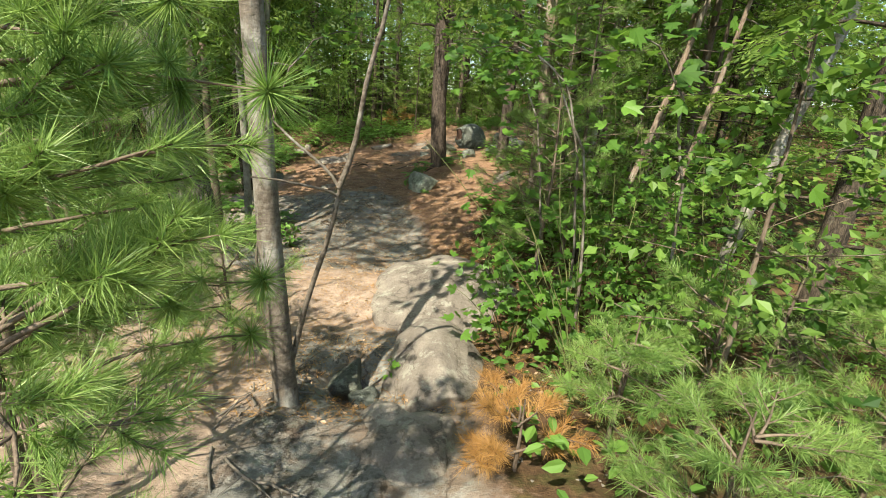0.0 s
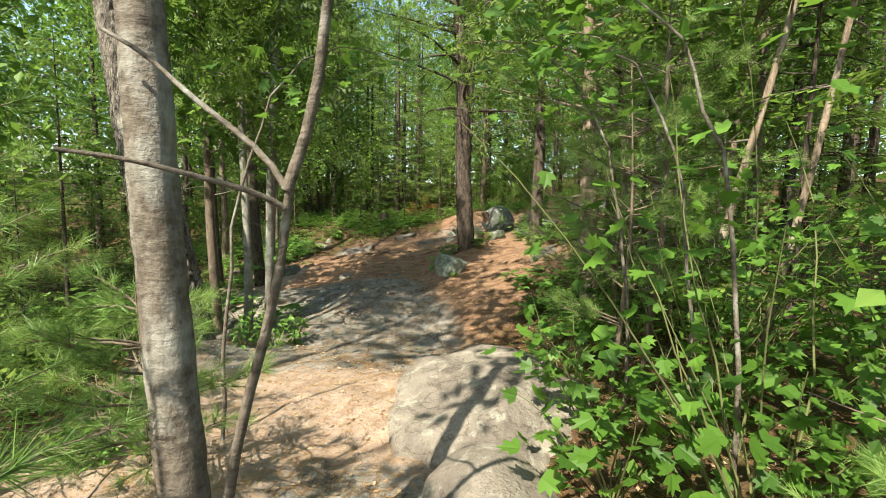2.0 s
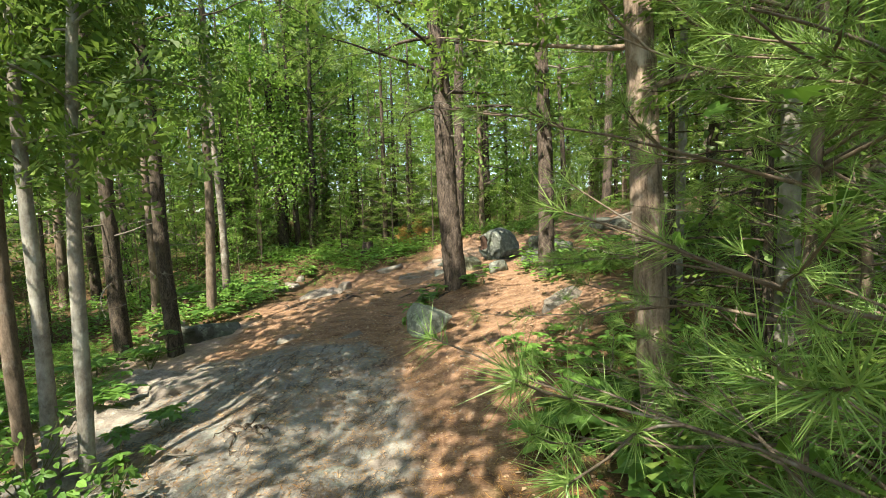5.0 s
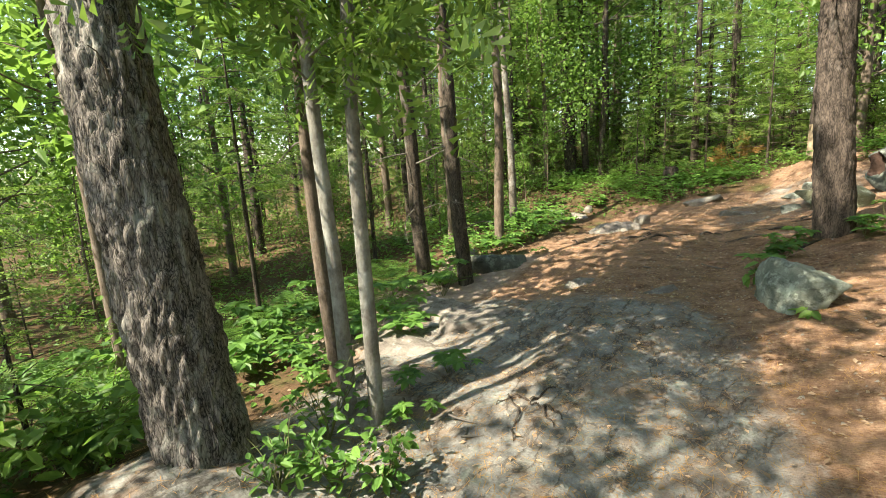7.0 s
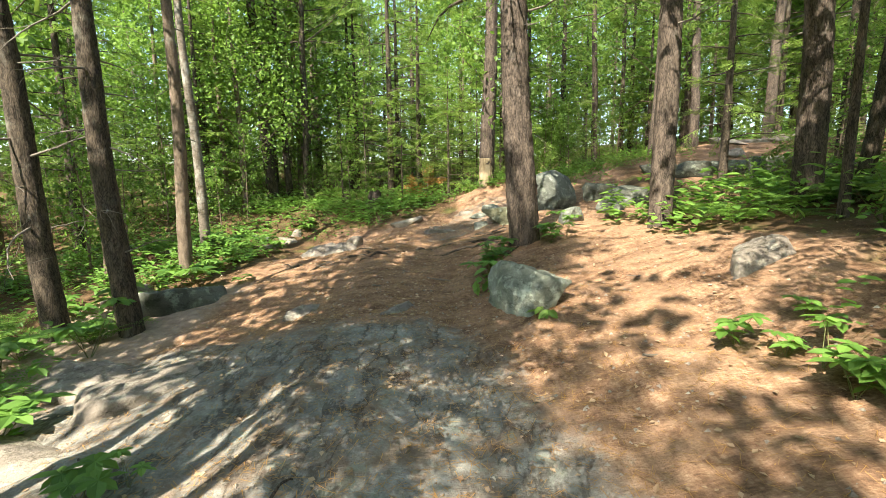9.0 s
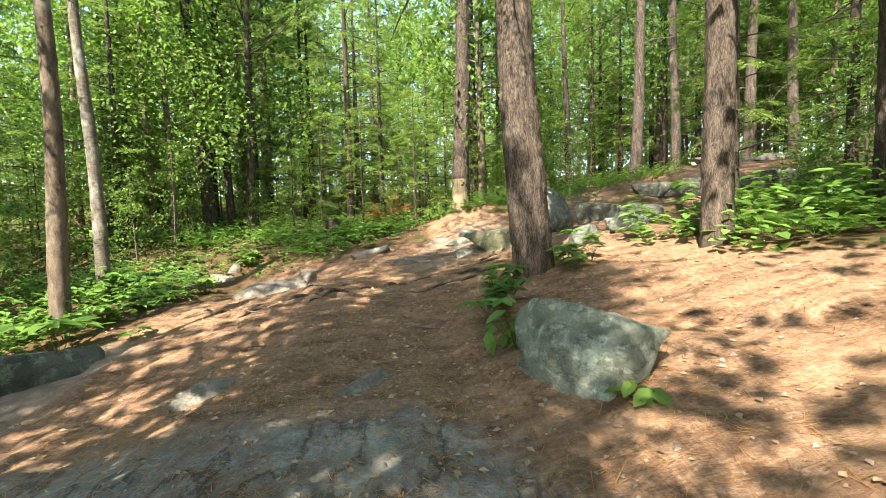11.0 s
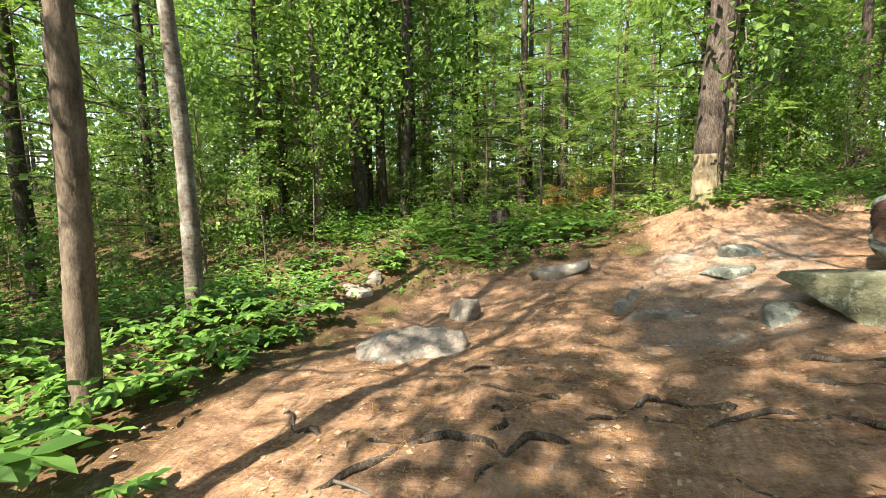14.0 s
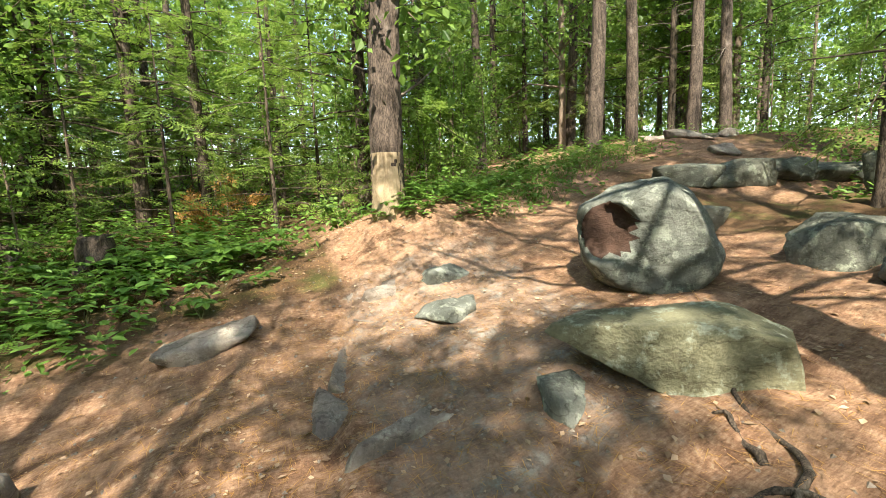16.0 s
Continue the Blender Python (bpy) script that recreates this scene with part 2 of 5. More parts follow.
def ground_material():
    m, nt, p, out = nodes_of("forest_floor")

    def att(n):
        a = nt.nodes.new("ShaderNodeAttribute")
        a.attribute_name = n
        return a.outputs["Fac"]
    streak = tex(nt, 26, (1, 0.35, 1), 6, 0.75)
    streak2 = tex(nt, 60, (0.3, 1, 1), 4, 0.75)
    blot = tex(nt, 1.6, (1, 1, 1), 5, 0.65)
    speck = tex(nt, 38, (1, 1, 1), 3, 0.6)
    k = sums(nt, "ADD", sums(nt, "MULTIPLY", streak, 0.5), sums(nt, "MULTIPLY", streak2, 0.5))
    litter = ramp(nt, k, [(0.34, (0.07, 0.04, 0.025)), (0.5, (0.25, 0.145, 0.088)), (0.66, (0.46, 0.32, 0.215))])
    litter = blend(nt, ramp(nt, blot, [(0.4, (0, 0, 0)), (0.7, (0.65, 0.65, 0.65))]), litter, (0.29, 0.185, 0.12))
    wash = ramp(nt, tex(nt, 3.4, (0.55, 1.7, 1), 6, 0.7), [(0.36, (0.42, 0.38, 0.36)), (0.56, (1, 1, 1))])
    litter = blend(nt, 0.85, litter, wash, "MULTIPLY")
    rock = ramp(nt, tex(nt, 4.5, (1, 1, 1), 7, 0.68), [(0.32, (0.13, 0.12, 0.105)), (0.52, (0.25, 0.24, 0.215)), (0.7, (0.37, 0.36, 0.32))])
    rock = blend(nt, 0.5, rock, ramp(nt, speck, [(0.35, (0.45, 0.42, 0.4)), (0.65, (1, 1, 1))]), "MULTIPLY")
    rock = blend(nt, ramp(nt, tex(nt, 2.6, (1, 1, 1), 6, 0.7), [(0.5, (0, 0, 0)), (0.62, (0.8, 0.8, 0.8))]), rock, (0.17, 0.12, 0.085))
    rock = blend(nt, ramp(nt, tex(nt, 3.7, (1, 1, 1), 6, 0.7), [(0.55, (0, 0, 0)), (0.66, (0.7, 0.7, 0.7))]), rock, (0.22, 0.245, 0.20))
    rock = blend(nt, 0.9, rock, ramp(nt, tex(nt, 2.2, (1, 0.5, 1), 8, 0.62), [(0.47, (1, 1, 1)), (0.495, (0.45, 0.42, 0.4)), (0.505, (0.45, 0.42, 0.4)), (0.53, (1, 1, 1))]), "MULTIPLY")
    sand = ramp(nt, tex(nt, 7, (1, 1, 1), 6, 0.7), [(0.3, (0.22, 0.155, 0.115)), (0.7, (0.41, 0.315, 0.245))])
    duff = ramp(nt, k, [(0.32, (0.03, 0.02, 0.012)), (0.55, (0.11, 0.065, 0.035)), (0.75, (0.24, 0.15, 0.08))])
    duff = blend(nt, ramp(nt, tex(nt, 2.3, (1, 1, 1), 6, 0.7), [(0.5, (0, 0, 0)), (0.68, (0.5, 0.5, 0.5))]), duff, (0.055, 0.10, 0.02))

    def edge(n, width=0.16):
        v = sums(nt, "ADD", att(n), sums(nt, "MULTIPLY", sums(nt, "SUBTRACT", tex(nt, 5.5, (1, 1, 1), 8, 0.75), 0.5), 1.5))
        return ramp(nt, v, [(0.5 - width, (0, 0, 0)), (0.5 + width, (1, 1, 1))])
    col = blend(nt, edge("path"), duff, litter)
    col = blend(nt, edge("sandy"), col, sand)
    col = blend(nt, edge("bare"), col, rock)
    nt.links.new(col, p.inputs["Base Color"])
    p.inputs["Roughness"].default_value = 0.93
    p.inputs["Specular IOR Level"].default_value = 0.15
    relief(nt, p, sums(nt, "ADD", sums(nt, "MULTIPLY", k, 0.5), sums(nt, "MULTIPLY", blot, 0.6)), 1.0, 0.05)
    return m


FLOOR = ground_material()
LEAF = leaf_material("broad_leaf", (0.03, 0.08, 0.016), (0.22, 0.36, 0.07), 0.5)
LEAF_LOW = leaf_material("herb_leaf", (0.04, 0.115, 0.022), (0.18, 0.33, 0.065), 0.45)
MAPLE = leaf_material("maple_leaf", (0.03, 0.085, 0.014), (0.14, 0.28, 0.04), 0.45)
FIR = leaf_material("hemlock_needles", (0.035, 0.08, 0.018), (0.24, 0.34, 0.07), 0.45)
NEEDLE = leaf_material("pine_needles", (0.08, 0.17, 0.04), (0.30, 0.42, 0.12), 0.35, 0.4)
DEAD_NEEDLE = leaf_material("dead_needles", (0.30, 0.14, 0.04), (0.50, 0.28, 0.10), 0.3)
FERN = leaf_material("fern_leaf", (0.03, 0.09, 0.014), (0.15, 0.27, 0.04), 0.45)
DRY_LEAF = leaf_material("dry_leaf", (0.16, 0.09, 0.05), (0.50, 0.36, 0.24), 0.15, 0.7)
PINE_BARK = bark_material("pine_bark", (0.025, 0.02, 0.016), (0.15, 0.115, 0.092), (0.21, 0.175, 0.15), 14, 0.2, 0.15, 40)
OAK_BARK = bark_material("oak_bark", (0.022, 0.018, 0.015), (0.29, 0.25, 0.215), (0.36, 0.35, 0.30), 15, 0.2, 0.3, 38)
SMOOTH_BARK = bark_material("smooth_bark", (0.11, 0.095, 0.08), (0.24, 0.22, 0.185), (0.36, 0.36, 0.32), 10, 0.9, 0.6)
MAPLE_BARK = bark_material("maple_bark", (0.07, 0.055, 0.042), (0.19, 0.16, 0.13), (0.38, 0.37, 0.33), 11, 2.6, 0.5)
BROWN_BARK = bark_material("brown_bark", (0.06, 0.045, 0.033), (0.21, 0.16, 0.12), (0.27, 0.25, 0.21), 12, 0.3, 0.25)
SHAG_BARK = bark_material("shaggy_bark", (0.06, 0.042, 0.03), (0.33, 0.25, 0.19), (0.40, 0.36, 0.30), 16, 0.1, 0.25)
DARK_BARK = bark_material("hemlock_bark", (0.022, 0.018, 0.014), (0.13, 0.10, 0.075), (0.19, 0.18, 0.15), 16, 0.3, 0.2, 45)
PEELED = bark_material("bare_wood", (0.19, 0.14, 0.085), (0.40, 0.32, 0.21), (0.33, 0.28, 0.20), 14, 0.08, 0.1)
TWIG = plain_material("dead_wood", (0.05, 0.04, 0.033), (0.22, 0.19, 0.155), 40)
STEM = plain_material("green_stem", (0.06, 0.08, 0.02), (0.14, 0.14, 0.05), 40)
ROCK = rock_material("grey_rock", (0.085, 0.095, 0.08), (0.19, 0.20, 0.175), (0.30, 0.33, 0.27), 0.45)
PALE_ROCK = rock_material("pale_rock", (0.15, 0.125, 0.105), (0.33, 0.285, 0.235), (0.34, 0.33, 0.27), 0.35)
GREEN_ROCK = rock_material("grey_green_rock", (0.14, 0.15, 0.12), (0.29, 0.31, 0.25), (0.38, 0.42, 0.34), 0.45)
OLIVE_ROCK = rock_material("mossy_rock", (0.12, 0.12, 0.075), (0.27, 0.26, 0.165), (0.34, 0.38, 0.30), 0.35)
DARK_ROCK = rock_material("dark_rock", (0.07, 0.075, 0.06), (0.16, 0.165, 0.135), (0.28, 0.31, 0.24), 0.35)
HOLLOW = rock_material("rusty_hollow", (0.035, 0.02, 0.014), (0.09, 0.05, 0.035), (0.07, 0.045, 0.035), 0.2)
MOSS = plain_material("moss", (0.02, 0.035, 0.008), (0.07, 0.10, 0.02), 60, 0.95, 0.9)

# ---- the lie of the land ----
PROFILE_Y = [-40, -6, 0, 0.8, 1.8, 2.5, 3.3, 4.5, 5.6, 6.5, 7.5, 8.2, 9.3, 10.8, 12, 13.5, 15, 16, 17.5, 20, 22.5, 26, 34, 60, 400]
PROFILE_Z = [2.5, 1.5, 0.75, 0.42, 0.24, 0.15, 0.02, -0.12, -0.08, -0.2, -0.4, -0.4, -0.29, -0.2, -0.12, -0.03, 0.07, 0.13, 0.15, 0.25, 0.72, 1.0, 1.9, 4.5, 12]


def centre(y):
    """The middle of the trail at y."""
    return np.interp(y, [0, 5, 10, 16, 20, 22, 26, 40], [-0.3, -0.7, -1.5, -2.3, -1.8, -1.3, 0.5, 6])


def land(x, y):
    """The smooth height of the ground."""
    x, y = np.asarray(x, float), np.asarray(y, float)
    z = sum(np.interp(y + d, PROFILE_Y, PROFILE_Z) for d in (-0.5, -0.25, 0, 0.25, 0.5)) / 5
    c = centre(y)
    right, left = np.maximum(0, x - c - 0.5), np.maximum(0, c - 0.8 - x)
    z = z + 6 * (1 - np.exp(-right / 6)) * np.interp(y, [0, 4, 8, 12, 16, 20, 24, 60], [0.05, 0.1, 0.26, 0.29, 0.26, 0.27, 0.42, 0.3])
    z = z - 5 * (1 - np.exp(-left / 5)) * np.interp(y, [0, 5, 8, 10, 13, 15, 17, 20, 22, 30], [0.08, 0.12, 0.15, 0.2, 0.23, 0.18, 0.15, 0.17, 0.08, 0.02])
    z = z + 0.42 * np.exp(-(((x + 3.9) / 0.9) ** 2 + ((y - 7.1) / 0.95) ** 2))
    z = z - 0.3 * np.exp(-(((x + 4.7) / 1.4) ** 2 + ((y - 18.9) / 2.2) ** 2)) + 0.3 * np.exp(-(((x + 7.8) / 1.6) ** 2 + ((y - 17.8) / 1.6) ** 2))
    # the washed-out gap between the first stones, and the raised bank beside the trail
    z = z - 0.35 * np.exp(-(((x + 0.55) / 0.3) ** 2 + ((y - 3.35) / 0.4) ** 2))
    z = z + 0.22 * np.exp(-(((x - 2.2) / 0.9) ** 2 + ((y - 11.6) / 0.9) ** 2))
    # the pine's rise and the low rock step along the upper trail
    z = z + 0.62 * np.exp(-(((x + 0.1) / 1.3) ** 2 + ((y - 22.6) / 1.3) ** 2))
    line = np.interp(y, [17.5, 20, 22.5], [-2.25, -1.6, -0.85])
    z = z + 0.11 * np.clip((x - line) / 0.14, 0, 1) * np.clip((y - 17.6) / 0.8, 0, 1) * np.clip((23 - y) / 1.2, 0, 1) * np.clip((1.5 - x) / 2, 0, 1)
    return z


def height(x, y):
    x, y = np.asarray(x, float), np.asarray(y, float)
    p = np.stack([x.ravel(), y.ravel(), 0 * x.ravel()], 1)
    bump = (fbm(p, 0.8, 2) - 0.5) * 0.16 + (fbm(p, 3.2, 5) - 0.5) * 0.11 + (vnoise(p, 13, 8) - 0.5) * 0.018 - np.clip(0.10 - np.abs(fbm(p, 1.3, 11, 2) - 0.5), 0, 1) * 0.25
    wide = np.clip((np.abs(p[:, 0] - centre(p[:, 1])) - 3) / 6, 0, 1)
    bump = bump + wide * (fbm(p, 0.25, 9) - 0.5) * 0.7
    return (land(x, y).ravel() + bump).reshape(x.shape)


def ground_at(x, y):
    return float(height(np.array([x]), np.array([y]))[0])


def axis(lo, hi, step, reach, grow=1.16):
    mid = list(np.arange(lo, hi, step))
    s, a, b = step, [], []
    while not a or hi + a[-1] < reach:
        s *= grow
        a.append((a[-1] if a else 0) + s)
    return np.array([lo - d for d in reversed(a)] + mid + [hi + d for d in a])


xs, ys = axis(-8, 5, 0.065, 420), axis(0.5, 24, 0.065, 420)
gx, gy = np.meshgrid(xs, ys)
gz = height(gx, gy)
pts = np.stack([gx.ravel(), gy.ravel(), gz.ravel()], 1)
nx = len(xs)
ii = (np.arange(len(ys) - 1)[:, None] * nx + np.arange(nx - 1)[None]).ravel()
ground_mesh = mesh_of("ground", pts, np.stack([ii, ii + 1, ii + nx + 1, ii + nx], 1))
off = gx.ravel() - centre(gy.ravel())
yy = gy.ravel()


def band(v, a, b, soft):
    return np.clip((v - a) / soft + 0.5, 0, 1) * np.clip((b - v) / soft + 0.5, 0, 1)


right_edge = np.interp(yy, [0, 7, 9, 12, 14, 17, 22, 30], [0.9, 1.0, 2.2, 4.5, 4.0, 4.8, 5.2, 2.0])
left_edge = np.interp(yy, [0, 6, 9, 12, 15, 18, 21, 23, 30], [-1.6, -2.2, -2.6, -2.9, -3.0, -3.2, -3.4, -1.0, -1.4])
path_mask = band(off, left_edge, right_edge, 0.9) * band(yy, -3, 45, 2)
path_mask = path_mask * (1 - np.clip((yy - 20.9) / 0.6, 0, 1) * np.clip((-1.1 - gx.ravel()) / 0.4, 0, 1))
far_path = band(gx.ravel(), 4.5, 9.5, 1.5) * band(yy, 20, 30, 2)
bare = band(off, -3.3, np.interp(yy, [6, 9, 12], [1.0, 1.1, 0.6]), 0.8) * band(yy, 6.3, 12.0, 1.2) * 0.95
bare = np.maximum(bare, band(off, -0.7, 0.9, 0.6) * band(yy, 0.0, 4.4, 0.8) * 0.8)
bare = np.maximum(bare, band(off, 0.0, 2.4, 0.5) * band(yy, 17, 21.5, 1) * 0.42)
sandy = band(off, -3.0, 1.0, 0.8) * band(yy, 1.0, 7.0, 0.9) * 0.85
sandy = np.maximum(sandy, band(gx.ravel(), -7.5, -4.6, 0.8) * band(yy, 9.5, 15, 1) * 0.62)
for key, val in (("path", np.maximum(path_mask, far_path)), ("bare", bare), ("sandy", sandy)):
    at = ground_mesh.attributes.new(key, "FLOAT", "POINT")
    at.data.foreach_set("value", val.astype(np.float32))
ground = solo("ground", ground_mesh, FLOOR, "forest floor of orange pine needles, bare bedrock and leaf litter", "ground", kind="structure")

# ---- leaf templates: side, along, up ----
LEAF_V = [(0, 0, 0), (-0.32, 0.45, 0.07), (0, 1, -0.05), (0.32, 0.45, 0.07)]
LEAF_T = [(0, 2, 1), (0, 3, 2)]
BROAD_V = [(0, 0, 0), (-0.25, 0.28, 0.06), (-0.22, 0.68, 0.04), (0, 1, -0.08), (0.22, 0.68, 0.04), (0.25, 0.28, 0.06)]
BROAD_T = [(0, 2, 1), (0, 3, 2), (0, 4, 3), (0, 5, 4)]
MAPLE_V = [(0, 0, 0), (-0.30, 0.02, .03), (-0.55, 0.30, .06), (-0.27, 0.42, .03), (-0.36, 0.78, .05), (-0.12, 0.66, 0), (0, 1.0, -.06),
           (0.12, 0.66, 0), (0.36, 0.78, .05), (0.27, 0.42, .03), (0.55, 0.30, .06), (0.30, 0.02, .03)]
MAPLE_T = [(0, i + 1, i) for i in range(1, 11)]
BLADE_V = [(-0.5, 0, 0), (0.5, 0, 0), (0, 1, 0)]
BLADE_T = [(0, 1, 2)]


def spray_template(pairs=5):
    """A flat hemlock twig: a row of short slivers on both sides."""
    v, t = [], []
    for k in range(pairs):
        y = 0.08 + 0.9 * k / pairs
        w = 0.30 * math.sin(math.pi * (0.12 + 0.83 * (k + 0.5) / pairs))
        for s in (-1, 1):
            b = len(v)
            v += [(0, y, 0), (s * w, y + 0.16, -0.05), (s * w * 0.55, y + 0.17 + 0.04, -0.02)]
            t.append((b, b + 1, b + 2))
    return v, t


SPRAY_V, SPRAY_T = spray_template()


def tuft(soup, places, aims, rng, needles=46, length=0.105, width=0.003):
    """White pine tufts: long needles that fan out round the twig's tip."""
    k = len(places)
    aims = np.repeat(np.asarray(aims, float), needles, 0)
    base = np.repeat(np.asarray(places, float), needles, 0)
    d = unit(k * needles, rng) * 0.75 + aims * 0.75
    base = base + aims * rng.uniform(-0.05, 0.01, (k * needles, 1))
    size = length * rng.uniform(0.75, 1.15, k * needles)
    v = np.array(BLADE_V) * [width / length, 1, 1]
    soup.scatter(v, BLADE_T, base, frames_of(d, unit(k * needles, rng)), size)


# ---- kinds of tree ----
def limb_tips(path, n, rng, spread):
    """Places and aims for leaves along the outer part of a branch."""
    s = rng.uniform(0.25, 1.0, n) ** 0.8 * (len(path) - 1)
    i = np.minimum(s.astype(int), len(path) - 2)
    f = (s - i)[:, None]
    p = path[i] * (1 - f) + path[i + 1] * f
    d = path[i + 1] - path[i]
    d = d / (np.linalg.norm(d, axis=1, keepdims=True) + 1e-9)
    return p + rng.normal(size=(n, 3)) * spread, d


def broadleaf_tree(name, label, tall, radius, first, leaves, leaf, seed, bark, material, group="", limbs=26, lean=(0, 0), reach=0.26, sides=10):
    rng = np.random.default_rng(seed)
    ob = thing(name, label, "tree", group=group)
    z = np.linspace(-0.25, tall, 22)
    line = np.stack([lean[0] * z + 0.12 * np.sin(z * 0.5 + seed) * z / tall, lean[1] * z + 0.12 * np.cos(z * 0.43 + seed) * z / tall, z], 1)
    s = Soup()
    sweep(s, line, radius * (1 - 0.85 * (z - z[0]) / tall) + 0.005, sides, 0.15, 0, seed, radius * 0.5)
    part("trunk", s.mesh("trunk"), bark, ob)
    tw, cr = Soup(), Soup()
    for k in range(limbs):
        h = first + (tall * 0.97 - first) * ((k + rng.uniform(0, 1)) / limbs)
        base = np.array([np.interp(h, z, line[:, a]) for a in range(3)])
        a = rng.uniform(0, 6.28)
        up = 0.25 + 0.7 * (h / tall)
        length = tall * reach * (1.15 - 0.75 * h / tall) * rng.uniform(0.6, 1.15)
        b = bend(base, (math.cos(a), math.sin(a), up), length, 7, 0.25, 0.14, rng)
        sweep(tw, b[::2], np.linspace(radius * 0.28 * (1.1 - h / tall), 0.004, 4), 4)
        n = leaves // limbs
        p, d = limb_tips(b, n, rng, length * 0.16)
        aim = d * 0.4 + rng.normal(size=(n, 3)) * 0.6 + [0, 0, -0.25]
        up_v = np.tile([0, 0, 1.0], (n, 1)) + rng.normal(size=(n, 3)) * 0.45
        cr.scatter(LEAF_V, LEAF_T, p, frames_of(aim, up_v), leaf * rng.uniform(0.6, 1.25, n))
    part("branchwork", tw.mesh("branchwork"), bark, ob)["kind"] = "stuff"
    part("crown", cr.mesh("crown", False), material, ob, "loose crown of small green leaves")
    return ob


def hemlock_tree(name, label, tall, radius, first, seed, group="", sprays=1700, size=0.24, lean=(0, 0), reach=0.24, limbs=44):
    rng = np.random.default_rng(seed)
    ob = thing(name, label, "tree", group=group)
    z = np.linspace(-0.25, tall, 24)
    line = np.stack([lean[0] * z, lean[1] * z, z], 1)
    s = Soup()
    sweep(s, line, radius * (1 - 0.9 * (z - z[0]) / tall) + 0.004, 12, 0.12, 0, seed, radius * 0.5)
    part("trunk", s.mesh("trunk"), DARK_BARK, ob)
    tw, cr = Soup(), Soup()
    for k in range(limbs):
        h = first + (tall * 0.98 - first) * ((k + rng.uniform(0, 1)) / limbs)
        base = np.array([lean[0] * h, lean[1] * h, h])
        a = k * 2.4 + rng.uniform(-0.4, 0.4)
        length = tall * reach * (1.05 - h / tall) * rng.uniform(0.7, 1.1) + 0.15
        b = bend(base, (math.cos(a), math.sin(a), 0.12), length, 7, 0.4, 0.06, rng)
        sweep(tw, b[::2], np.linspace(radius * 0.16 + 0.004, 0.003, 4), 3)
        n = sprays // limbs
        p, d = limb_tips(b, n, rng, 0.02)
        side = np.cross(d, [0, 0, 1.0]) * rng.choice([-1, 1], (n, 1))
        aim = d * 0.8 + side * rng.uniform(0.3, 1.2, (n, 1)) + rng.normal(size=(n, 3)) * 0.18 + [0, 0, -0.18]
        cr.scatter(SPRAY_V, SPRAY_T, p + aim * 0.05, frames_of(aim, np.tile([0, 0, 1.0], (n, 1)) + rng.normal(size=(n, 3)) * 0.2), size * (0.5 + length / 3) * rng.uniform(0.6, 1.2, n))
    part("branchwork", tw.mesh("branchwork"), DARK_BARK, ob)["kind"] = "stuff"
    part("crown", cr.mesh("crown", False), FIR, ob, "flat drooping sprays of dark needles")
    return ob


